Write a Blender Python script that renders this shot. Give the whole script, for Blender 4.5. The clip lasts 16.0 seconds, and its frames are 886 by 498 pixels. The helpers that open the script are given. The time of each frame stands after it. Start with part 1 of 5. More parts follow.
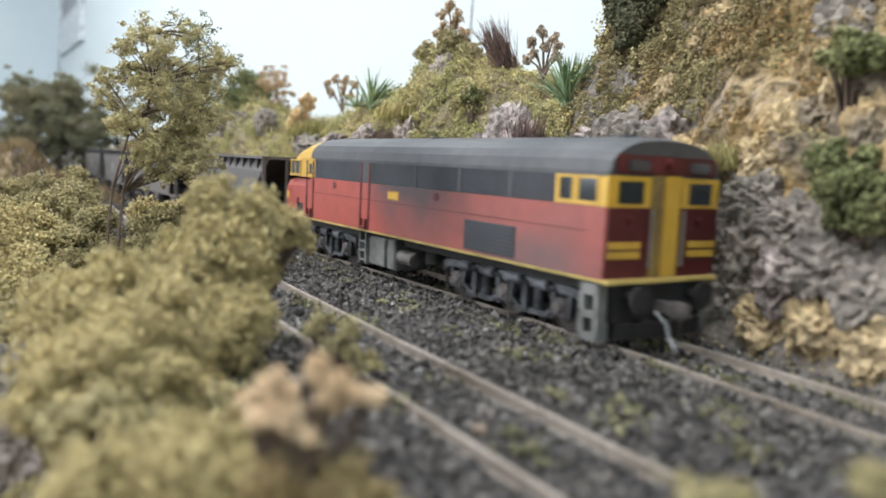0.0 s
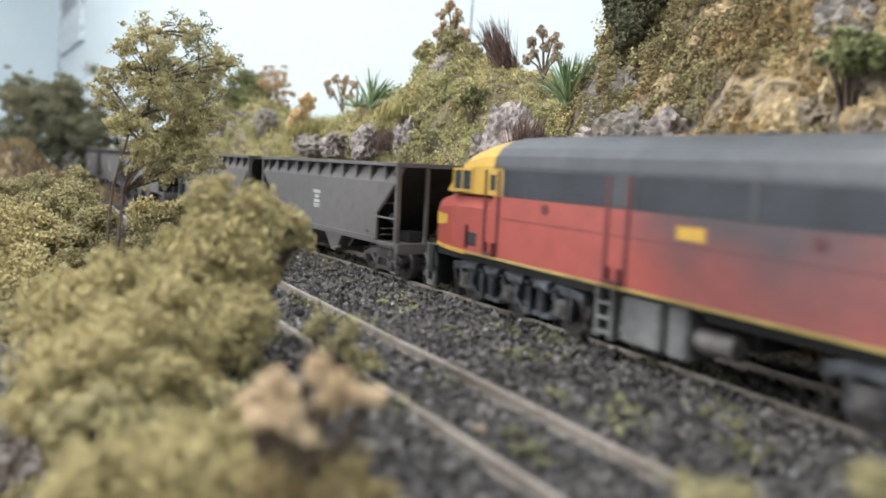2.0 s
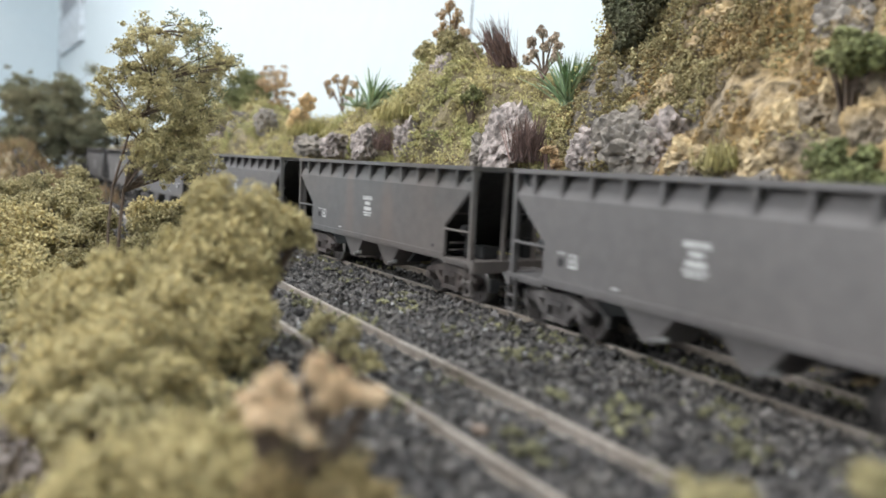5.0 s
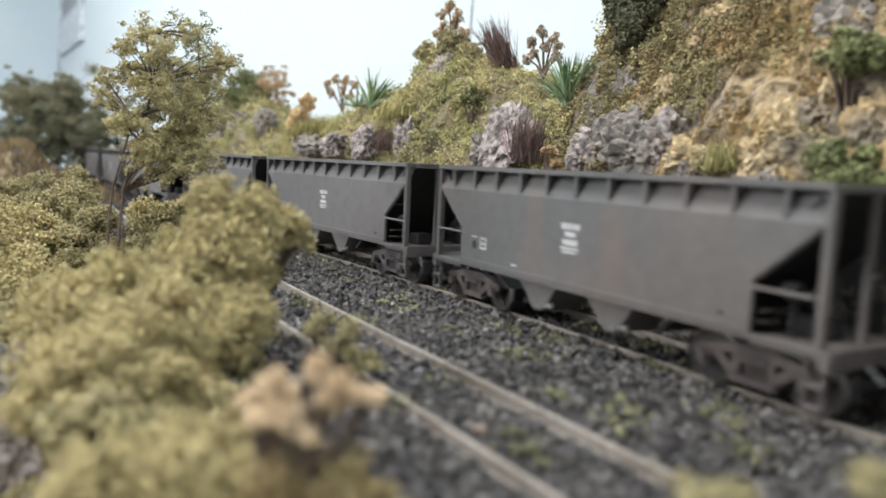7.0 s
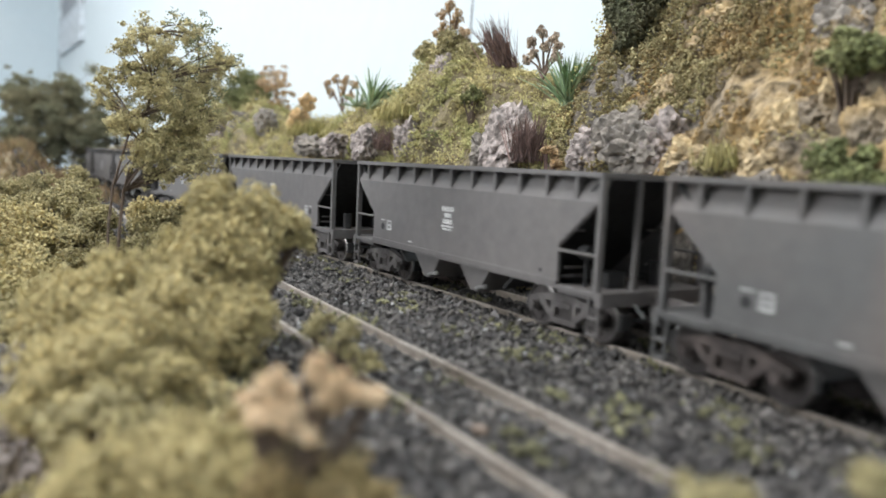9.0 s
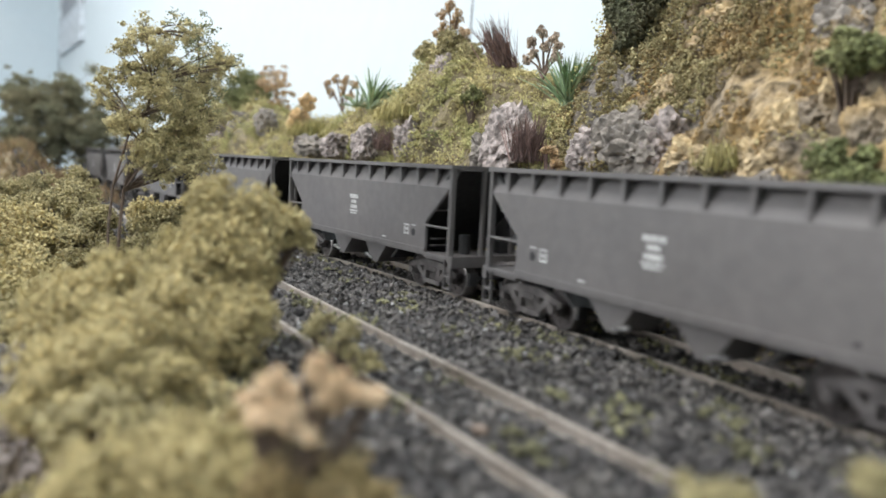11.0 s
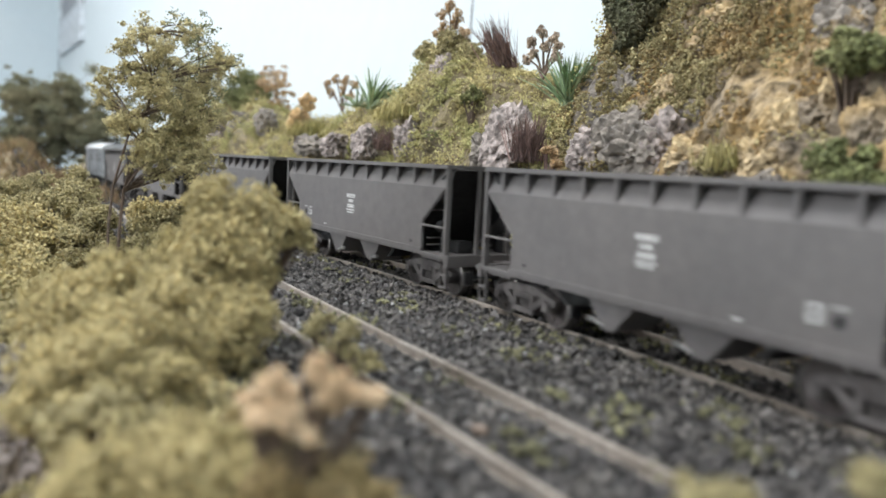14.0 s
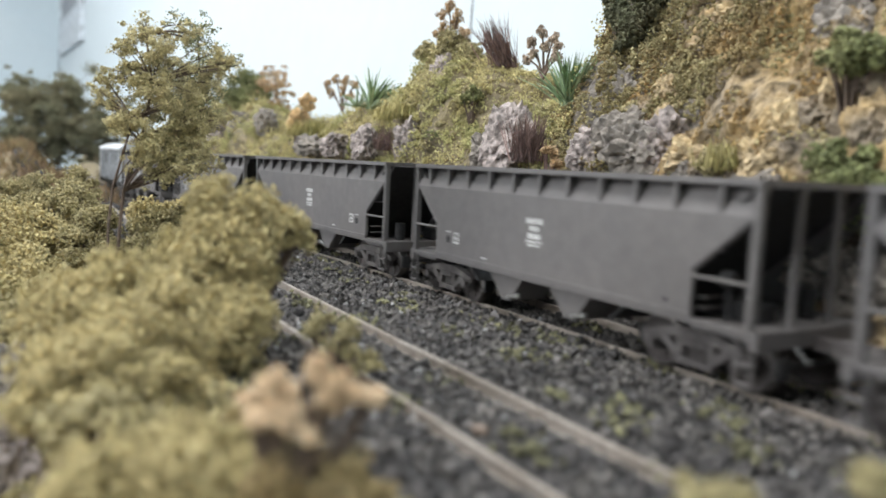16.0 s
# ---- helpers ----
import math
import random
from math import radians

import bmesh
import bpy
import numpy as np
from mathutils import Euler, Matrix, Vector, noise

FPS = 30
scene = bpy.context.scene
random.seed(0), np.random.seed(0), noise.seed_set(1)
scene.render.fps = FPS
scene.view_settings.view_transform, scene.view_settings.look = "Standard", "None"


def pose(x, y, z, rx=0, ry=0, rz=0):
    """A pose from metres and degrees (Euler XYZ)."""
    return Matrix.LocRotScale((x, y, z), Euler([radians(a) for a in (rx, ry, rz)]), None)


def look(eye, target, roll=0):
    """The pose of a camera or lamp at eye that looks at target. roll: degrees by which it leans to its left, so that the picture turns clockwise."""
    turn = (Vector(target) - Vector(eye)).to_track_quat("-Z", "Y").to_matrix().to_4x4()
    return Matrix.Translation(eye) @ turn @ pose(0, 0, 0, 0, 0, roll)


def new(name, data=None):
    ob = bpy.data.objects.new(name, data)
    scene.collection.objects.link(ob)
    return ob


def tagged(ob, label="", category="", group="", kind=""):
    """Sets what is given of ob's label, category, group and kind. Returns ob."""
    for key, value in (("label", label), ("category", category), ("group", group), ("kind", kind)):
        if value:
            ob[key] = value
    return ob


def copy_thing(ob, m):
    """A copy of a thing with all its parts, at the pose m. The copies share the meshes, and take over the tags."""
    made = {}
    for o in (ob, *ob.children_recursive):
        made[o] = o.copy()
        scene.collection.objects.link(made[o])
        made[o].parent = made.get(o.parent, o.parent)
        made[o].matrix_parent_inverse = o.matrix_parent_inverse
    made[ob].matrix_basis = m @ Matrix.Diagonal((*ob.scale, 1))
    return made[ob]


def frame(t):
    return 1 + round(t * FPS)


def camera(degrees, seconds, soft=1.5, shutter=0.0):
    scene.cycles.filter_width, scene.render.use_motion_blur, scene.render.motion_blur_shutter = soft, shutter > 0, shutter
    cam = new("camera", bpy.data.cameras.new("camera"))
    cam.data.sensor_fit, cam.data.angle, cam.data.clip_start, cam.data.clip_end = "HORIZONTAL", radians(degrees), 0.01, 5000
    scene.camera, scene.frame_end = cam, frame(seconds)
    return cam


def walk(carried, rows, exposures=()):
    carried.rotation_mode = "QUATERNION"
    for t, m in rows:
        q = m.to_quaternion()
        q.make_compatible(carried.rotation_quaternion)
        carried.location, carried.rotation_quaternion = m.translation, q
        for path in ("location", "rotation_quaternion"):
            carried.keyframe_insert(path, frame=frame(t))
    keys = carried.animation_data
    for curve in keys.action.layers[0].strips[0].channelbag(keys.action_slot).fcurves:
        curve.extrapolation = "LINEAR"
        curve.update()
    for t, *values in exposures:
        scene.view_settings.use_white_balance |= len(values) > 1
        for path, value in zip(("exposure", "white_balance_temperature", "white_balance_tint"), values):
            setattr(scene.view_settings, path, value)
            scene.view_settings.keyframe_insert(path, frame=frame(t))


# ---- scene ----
cam = camera(60.21, 16.0, soft=1.6, shutter=1.0)
MM = 0.001
EYE_H = 33.57
cam.data.dof.use_dof = True
cam.data.dof.focus_distance = 0.255
cam.data.dof.aperture_fstop = 14.5
CAMERA_POSE = pose(0, 0, EYE_H * MM, 90 - 5.615, 0, 0) @ pose(0, 0, 0, 0, 0, 3.80)
walk(cam, [(0.0, CAMERA_POSE), (16.0, CAMERA_POSE)], [(0.0, 0.0), (16.0, 0.0)])

# ---- light: a closed hobby room with two ceiling panels and an added fill lamp ----
world = bpy.data.worlds.new("room_air")
scene.world = world
world.use_nodes = True
world.node_tree.nodes["Background"].inputs[0].default_value = (0.9, 0.95, 1.0, 1)
world.node_tree.nodes["Background"].inputs[1].default_value = 0.05


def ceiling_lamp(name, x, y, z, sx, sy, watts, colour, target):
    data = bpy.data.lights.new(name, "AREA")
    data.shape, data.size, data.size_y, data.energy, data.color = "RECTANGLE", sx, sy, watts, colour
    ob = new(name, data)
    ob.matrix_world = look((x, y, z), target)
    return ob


ceiling_lamp("ceiling_lamp", -0.45, -0.15, 1.44, 1.2, 0.5, 29.5, (0.95, 0.97, 1.0), (-0.1, 0.35, 0))
ceiling_lamp("ceiling_lamp", -0.75, 0.95, 1.44, 1.6, 0.5, 13.5, (0.93, 0.97, 1.0), (-0.5, 1.0, 0))
# added fill lamp at the left, no known source; brightens the near sides
ceiling_lamp("fill_lamp", -2.24, -0.24, 0.60, 2.4, 1.3, 92.0, (0.93, 0.96, 1.0), (-0.02, 0.25, 0.02))


# ---- materials ----
def material(name, colour, rough=0.7, metal=0.0, var=0.25, scale=300.0, bump=0.3, second=None, mix_scale=60.0, island=0.0, depth=0.0004, spread=(0.4, 0.6)):
    """Procedural paint, stone or leaf: two scales of variation, fine relief."""
    m = bpy.data.materials.new(name)
    m.use_nodes = True
    nt = m.node_tree
    n, ln = nt.nodes, nt.links.new
    b = n["Principled BSDF"]
    b.inputs["Roughness"].default_value, b.inputs["Metallic"].default_value = rough, metal
    tc = n.new("ShaderNodeTexCoord")
    fine, coarse = n.new("ShaderNodeTexNoise"), n.new("ShaderNodeTexNoise")
    fine.inputs["Scale"].default_value, fine.inputs["Detail"].default_value = scale, 6
    coarse.inputs["Scale"].default_value, coarse.inputs["Detail"].default_value = mix_scale, 4
    for t in (fine, coarse):
        ln(tc.outputs["Object"], t.inputs["Vector"])
    ramp = n.new("ShaderNodeValToRGB")
    c2 = second or tuple(c * 0.6 for c in colour)
    ramp.color_ramp.elements[0].position, ramp.color_ramp.elements[1].position = spread
    ramp.color_ramp.elements[0].color, ramp.color_ramp.elements[1].color = (*colour, 1), (*c2, 1)
    ln(coarse.outputs["Fac"], ramp.inputs["Fac"])
    hsv = n.new("ShaderNodeHueSaturation")
    mr = n.new("ShaderNodeMapRange")
    mr.inputs["From Min"].default_value, mr.inputs["From Max"].default_value = 0.25, 0.75
    mr.inputs["To Min"].default_value, mr.inputs["To Max"].default_value = 1 - var, 1 + var
    ln(fine.outputs["Fac"], mr.inputs["Value"])
    value = mr.outputs["Result"]
    if island:
        geo, mr2, mul = n.new("ShaderNodeNewGeometry"), n.new("ShaderNodeMapRange"), n.new("ShaderNodeMath")
        mr2.inputs["To Min"].default_value, mr2.inputs["To Max"].default_value = 1 - island, 1 + island
        mul.operation = "MULTIPLY"
        ln(geo.outputs["Random Per Island"], mr2.inputs["Value"])
        ln(value, mul.inputs[0]), ln(mr2.outputs["Result"], mul.inputs[1])
        value = mul.outputs["Value"]
    ln(value, hsv.inputs["Value"]), ln(ramp.outputs["Color"], hsv.inputs["Color"])
    ln(hsv.outputs["Color"], b.inputs["Base Color"])
    if bump:
        bp = n.new("ShaderNodeBump")
        bp.inputs["Strength"].default_value, bp.inputs["Distance"].default_value = bump, depth
        ln(fine.outputs["Fac"], bp.inputs["Height"]), ln(bp.outputs["Normal"], b.inputs["Normal"])
    return m


M_WALL = material("wall_paint", (0.545, 0.605, 0.63), 0.8, var=0.02, scale=40, bump=0.05, second=(0.56, 0.615, 0.64), mix_scale=3)
M_WALL_SIDE = material("side_wall_paint", (0.60, 0.67, 0.70), 0.8, var=0.02, scale=40, bump=0.05, second=(0.56, 0.64, 0.68), mix_scale=3)
M_CEIL = material("ceiling_paint", (0.8, 0.8, 0.78), 0.9, var=0.03, scale=30, bump=0.05)
M_FLOOR = material("floor_carpet", (0.22, 0.2, 0.18), 0.95, var=0.2, scale=300)
M_EARTH = material("earth", (0.20, 0.165, 0.11), 0.95, var=0.35, scale=700, bump=0.7, second=(0.26, 0.21, 0.12), mix_scale=40)
M_ROCK = material("grey_rock", (0.165, 0.143, 0.122), 0.9, var=0.5, scale=420, bump=1.0, second=(0.27, 0.235, 0.20), mix_scale=90, depth=0.0015)
M_OCHRE = material("ochre_rock", (0.36, 0.25, 0.115), 0.9, var=0.8, scale=380, bump=1.0, second=(0.22, 0.175, 0.125), mix_scale=60, depth=0.0015)
M_BALLAST = material("ballast_stone", (0.063, 0.057, 0.055), 0.85, var=0.4, scale=900, second=(0.108, 0.097, 0.088), mix_scale=200, island=0.75)
M_BED = material("ballast_bed", (0.05, 0.047, 0.045), 0.95, var=0.5, scale=800, bump=0.8)
M_RAIL = material("weathered_rail", (0.36, 0.31, 0.265), 0.5, 0.3, var=0.25, scale=500, second=(0.27, 0.225, 0.185), mix_scale=60)
M_SLEEPER = material("dark_sleeper", (0.05, 0.043, 0.038), 0.9, var=0.4, scale=700)
M_HOP = material("grimy_grey_paint", (0.106, 0.097, 0.094), 0.55, var=0.12, scale=350, bump=0.08, second=(0.124, 0.112, 0.106), mix_scale=22)
M_HOP_RUST = material("rust_tinged_grey_paint", (0.096, 0.092, 0.089), 0.6, var=0.12, scale=350, bump=0.08, second=(0.124, 0.106, 0.096), mix_scale=26)
M_BLACK = material("dark_grime_and_shade", (0.022, 0.021, 0.021), 0.75, var=0.4, scale=500)
M_TRUCK = material("dusty_cast_steel", (0.155, 0.138, 0.13), 0.7, var=0.5, scale=600, second=(0.07, 0.06, 0.057), mix_scale=150)
M_TRUCK_RUST = material("rusty_cast_steel", (0.15, 0.118, 0.105), 0.75, var=0.4, scale=600, second=(0.075, 0.06, 0.055), mix_scale=150)
M_WHEEL = material("worn_wheel_steel", (0.10, 0.085, 0.08), 0.45, 0.5, var=0.3, scale=500)
M_STEEL = material("bright_steel", (0.65, 0.65, 0.63), 0.3, 0.9, var=0.1)
M_MARK = material("faded_white_marking", (0.55, 0.54, 0.52), 0.7, var=0.3, scale=900, bump=0)
M_RED = material("faded_tuscan_red_paint", (0.37, 0.070, 0.052), 0.42, var=0.12, scale=260, bump=0.06, second=(0.22, 0.082, 0.074), mix_scale=20, spread=(0.45, 0.72))
M_DKRED = material("dark_red_paint_and_shade", (0.13, 0.022, 0.022), 0.45, var=0.2, scale=260, bump=0.06, mix_scale=25)
M_YEL = material("chrome_yellow_paint", (0.72, 0.43, 0.05), 0.42, var=0.08, scale=260, bump=0.05, second=(0.55, 0.33, 0.06), mix_scale=30)
M_NAVY = material("dark_blue_grey_grille", (0.034, 0.038, 0.050), 0.5, var=0.15, scale=400, bump=0.1)
M_ROOF = material("sooty_roof_paint", (0.045, 0.046, 0.052), 0.5, var=0.2, scale=300, bump=0.08, second=(0.085, 0.085, 0.09), mix_scale=22)
M_GREYP = material("dusty_grey_paint", (0.22, 0.22, 0.21), 0.65, var=0.25, scale=400)
M_VAN = material("pale_grey_van_paint", (0.30, 0.31, 0.32), 0.6, var=0.12, scale=300)
M_VANROOF = material("white_van_roof", (0.62, 0.63, 0.64), 0.6, var=0.1, scale=300)
M_GLASS = bpy.data.materials.new("cab_glass")
M_GLASS.use_nodes = True
M_GLASS.node_tree.nodes["Principled BSDF"].inputs["Base Color"].default_value = (0.03, 0.035, 0.04, 1)
M_GLASS.node_tree.nodes["Principled BSDF"].inputs["Roughness"].default_value = 0.08
M_OLIVE = material("olive_foam_foliage", (0.37, 0.315, 0.165), 0.9, var=0.3, scale=500, bump=0, second=(0.265, 0.225, 0.11), mix_scale=50, island=0.4)
M_YOLIVE = material("yellow_olive_foliage", (0.50, 0.415, 0.21), 0.9, var=0.25, scale=400, bump=0, second=(0.39, 0.325, 0.155), mix_scale=60, island=0.35)
M_GREEN = material("mid_green_foliage", (0.155, 0.168, 0.068), 0.9, var=0.3, scale=500, bump=0, second=(0.20, 0.195, 0.085), mix_scale=60, island=0.4)
M_DKGREEN = material("dark_green_foliage", (0.085, 0.09, 0.048), 0.9, var=0.3, scale=500, bump=0, second=(0.12, 0.11, 0.06), mix_scale=60, island=0.4)
M_BROWNLEAF = material("brown_olive_foliage", (0.29, 0.205, 0.095), 0.9, var=0.3, scale=500, bump=0, second=(0.23, 0.19, 0.09), mix_scale=45, island=0.4)
M_TAN = material("dried_tan_flower_heads", (0.74, 0.58, 0.39), 0.9, var=0.25, scale=500, bump=0, second=(0.62, 0.45, 0.28), mix_scale=120, island=0.3)
M_GOLD = material("golden_lichen", (0.76, 0.57, 0.32), 0.9, var=0.25, scale=500, bump=0, second=(0.64, 0.44, 0.22), mix_scale=120, island=0.3)
M_TWIG = material("dark_twig_bark", (0.10, 0.07, 0.05), 0.9, var=0.4, scale=700, second=(0.14, 0.10, 0.075), mix_scale=200)
M_REDTWIG = material("reddish_brown_twigs", (0.20, 0.125, 0.105), 0.9, var=0.4, scale=700, island=0.4, second=(0.13, 0.085, 0.075))
M_BLADE = material("green_strap_leaves", (0.18, 0.27, 0.13), 0.5, var=0.25, scale=400, bump=0, second=(0.33, 0.40, 0.24), mix_scale=120, island=0.35)
M_STRAW = material("straw_grass", (0.38, 0.32, 0.13), 0.9, var=0.25, scale=400, bump=0, second=(0.30, 0.27, 0.10), mix_scale=100, island=0.4)
M_REDGRASS = material("reddish_dry_grass", (0.26, 0.165, 0.095), 0.9, var=0.3, scale=400, bump=0, second=(0.20, 0.15, 0.07), mix_scale=60, island=0.4)
M_HILL = material("bright_olive_foam_foliage", (0.53, 0.455, 0.225), 0.9, var=0.3, scale=500, bump=0, second=(0.38, 0.36, 0.155), mix_scale=45, island=0.35)
# lightened copy of the dark green; distance haze is put into the colour
M_FARGREEN = material("haze_lightened_dark_green", (0.17, 0.17, 0.105), 0.9, var=0.3, scale=400, bump=0, second=(0.22, 0.195, 0.115), mix_scale=40, island=0.4)
M_TYRE = material("polished_wheel_tyre", (0.30, 0.28, 0.265), 0.35, 0.7, var=0.2, scale=500, bump=0.05)
M_FRAME = material("grey_window_frame", (0.5, 0.52, 0.55), 0.6, var=0.05)
M_LOUVRE = material("grey_louvre", (0.33, 0.35, 0.38), 0.6, var=0.1)


M_LTRUCK = material("blue_grey_dusty_steel", (0.12, 0.125, 0.14), 0.6, var=0.5, scale=600, second=(0.03, 0.031, 0.035), mix_scale=140)
M_STRIPE = material("pale_yellow_lining", (0.62, 0.47, 0.16), 0.5, var=0.1)


def soot(m, centre, radii, colour=(0.045, 0.045, 0.052), strength=0.8):
    """A blown smudge of soot with a soft ragged edge, at a place on the thing (millimetres)."""
    n, ln = m.node_tree.nodes, m.node_tree.links.new
    b = n["Principled BSDF"]
    before = b.inputs["Base Color"].links[0].from_socket
    tc, mapping, rag, add = n.new("ShaderNodeTexCoord"), n.new("ShaderNodeMapping"), n.new("ShaderNodeTexNoise"), n.new("ShaderNodeMixRGB")
    mapping.vector_type = "TEXTURE"
    mapping.inputs["Location"].default_value = [c * MM for c in centre]
    mapping.inputs["Scale"].default_value = [r * MM for r in radii]
    rag.inputs["Scale"].default_value = 70
    add.blend_type, add.inputs["Fac"].default_value = "LINEAR_LIGHT", 0.35
    ln(tc.outputs["Object"], mapping.inputs["Vector"]), ln(tc.outputs["Object"], rag.inputs["Vector"])
    ln(mapping.outputs["Vector"], add.inputs["Color1"]), ln(rag.outputs["Color"], add.inputs["Color2"])
    ball, mr, mix = n.new("ShaderNodeTexGradient"), n.new("ShaderNodeMapRange"), n.new("ShaderNodeMixRGB")
    ball.gradient_type = "SPHERICAL"
    mr.inputs["From Max"].default_value, mr.inputs["To Max"].default_value = 0.7, strength
    ln(add.outputs["Color"], ball.inputs["Vector"]), ln(ball.outputs["Fac"], mr.inputs["Value"])
    ln(mr.outputs["Result"], mix.inputs["Fac"]), ln(before, mix.inputs["Color1"])
    mix.inputs["Color2"].default_value = (*colour, 1)
    ln(mix.outputs["Color"], b.inputs["Base Color"])


soot(M_RED, (16, -17, 32), (34, 60, 20), strength=0.9)
soot(M_RED, (70, -17, 16), (34, 60, 8), (0.13, 0.085, 0.085), 0.6)
M_CABYEL = material("grimy_cab_yellow_paint", (0.72, 0.43, 0.05), 0.42, var=0.08, scale=260, bump=0.05, second=(0.55, 0.33, 0.06), mix_scale=30)
soot(M_CABYEL, (-60, 0, 46), (20, 22, 9.5), (0.11, 0.10, 0.085), 0.95)
M_DULLYEL = material("recess_shade_yellow", (0.27, 0.18, 0.055), 0.6, var=0.25, scale=260, bump=0.05, second=(0.16, 0.11, 0.05), mix_scale=60)
soot(M_HOP_RUST, (-14, 16, 22), (5, 80, 16), (0.16, 0.112, 0.09), 0.45)
soot(M_HOP_RUST, (12, -16, 20), (5, 80, 14), (0.155, 0.112, 0.09), 0.45)


# ---- mesh helpers (millimetres in, metres out) ----
def part(name, bm, mat, parent=None, label=""):
    me = bpy.data.meshes.new(name)
    bmesh.ops.scale(bm, vec=(MM, MM, MM), verts=bm.verts)
    bmesh.ops.recalc_face_normals(bm, faces=bm.faces)
    bm.to_mesh(me)
    bm.free()
    me.materials.append(mat)
    ob = new(name, me)
    if parent:
        ob.parent = parent
    return tagged(ob, label)


def bx(bm, x0, x1, y0, y1, z0, z1, bev=0.0):
    r = bmesh.ops.create_cube(bm, size=1, matrix=Matrix.Translation(((x0 + x1) / 2, (y0 + y1) / 2, (z0 + z1) / 2)) @ Matrix.Diagonal((abs(x1 - x0), abs(y1 - y0), abs(z1 - z0), 1)))
    if bev:
        edges = list({e for v in r["verts"] for e in v.link_edges})
        bmesh.ops.bevel(bm, geom=edges, offset=bev, segments=2, affect="EDGES")
    return bm


def box(x0, x1, y0, y1, z0, z1, bev=0.0):
    return bx(bmesh.new(), x0, x1, y0, y1, z0, z1, bev)


def rod(bm, a, b, r, seg=6, r2=None):
    a, b = Vector(a), Vector(b)
    q = (b - a).to_track_quat("Z", "Y").to_matrix().to_4x4()
    bmesh.ops.create_cone(bm, cap_ends=True, segments=seg, radius1=r, radius2=r if r2 is None else r2, depth=(b - a).length, matrix=Matrix.Translation((a + b) / 2) @ q)
    return bm


def prism(bm, outline, y0, y1):
    """Outline of (x, z) swept from y0 to y1."""
    lo, hi = [bm.verts.new((x, y0, z)) for x, z in outline], [bm.verts.new((x, y1, z)) for x, z in outline]
    bm.faces.new(lo), bm.faces.new(hi[::-1])
    for i in range(len(lo)):
        j = (i + 1) % len(lo)
        bm.faces.new((lo[j], lo[i], hi[i], hi[j]))
    return bm


def loft(bm, rings, close=True):
    """Skin between rings of equal length, with end caps."""
    vs = [[bm.verts.new(p) for p in ring] for ring in rings]
    n = len(vs[0])
    for a, b in zip(vs, vs[1:]):
        for i in range(n if close else n - 1):
            j = (i + 1) % n
            bm.faces.new((a[i], a[j], b[j], b[i]))
    if close:
        bm.faces.new(vs[0][::-1]), bm.faces.new(vs[-1])
    return bm


def raw_mesh(name, verts, faces, mat, parent=None, smooth=False):
    """verts (n,3) in millimetres, faces (m,3) or (m,4), through arrays."""
    me = bpy.data.meshes.new(name)
    verts, faces = np.asarray(verts, dtype=np.float32) * MM, np.asarray(faces, dtype=np.int32)
    k = faces.shape[1]
    me.vertices.add(len(verts)), me.loops.add(faces.size), me.polygons.add(len(faces))
    me.vertices.foreach_set("co", verts.ravel())
    me.loops.foreach_set("vertex_index", faces.ravel())
    me.polygons.foreach_set("loop_start", np.arange(0, faces.size, k, dtype=np.int32))
    me.polygons.foreach_set("use_smooth", np.full(len(faces), smooth))
    me.update(calc_edges=True)
    me.materials.append(mat)
    ob = new(name, me)
    if parent:
        ob.parent = parent
    return ob


def empty(name, x=0, y=0, z=0, rz=0):
    ob = new(name)
    ob.empty_display_size = 0.01
    ob.matrix_basis = pose(x * MM, y * MM, z * MM, 0, 0, rz)
    return ob


rng = np.random.default_rng(7)
OCTA_V = np.array([(1, 0, 0), (-1, 0, 0), (0, 1, 0), (0, -1, 0), (0, 0, 1), (0, 0, -1)], float)
OCTA_F = np.array([(0, 2, 4), (2, 1, 4), (1, 3, 4), (3, 0, 4), (2, 0, 5), (1, 2, 5), (3, 1, 5), (0, 3, 5)])
_t = (1 + 5 ** 0.5) / 2
ICO_V = np.array([(-1, _t, 0), (1, _t, 0), (-1, -_t, 0), (1, -_t, 0), (0, -1, _t), (0, 1, _t), (0, -1, -_t), (0, 1, -_t), (_t, 0, -1), (_t, 0, 1), (-_t, 0, -1), (-_t, 0, 1)]) / 1.9
ICO_F = np.array([(0, 11, 5), (0, 5, 1), (0, 1, 7), (0, 7, 10), (0, 10, 11), (1, 5, 9), (5, 11, 4), (11, 10, 2), (10, 7, 6), (7, 1, 8), (3, 9, 4), (3, 4, 2), (3, 2, 6), (3, 6, 8), (3, 8, 9), (4, 9, 5), (2, 4, 11), (6, 2, 10), (8, 6, 7), (9, 8, 1)])


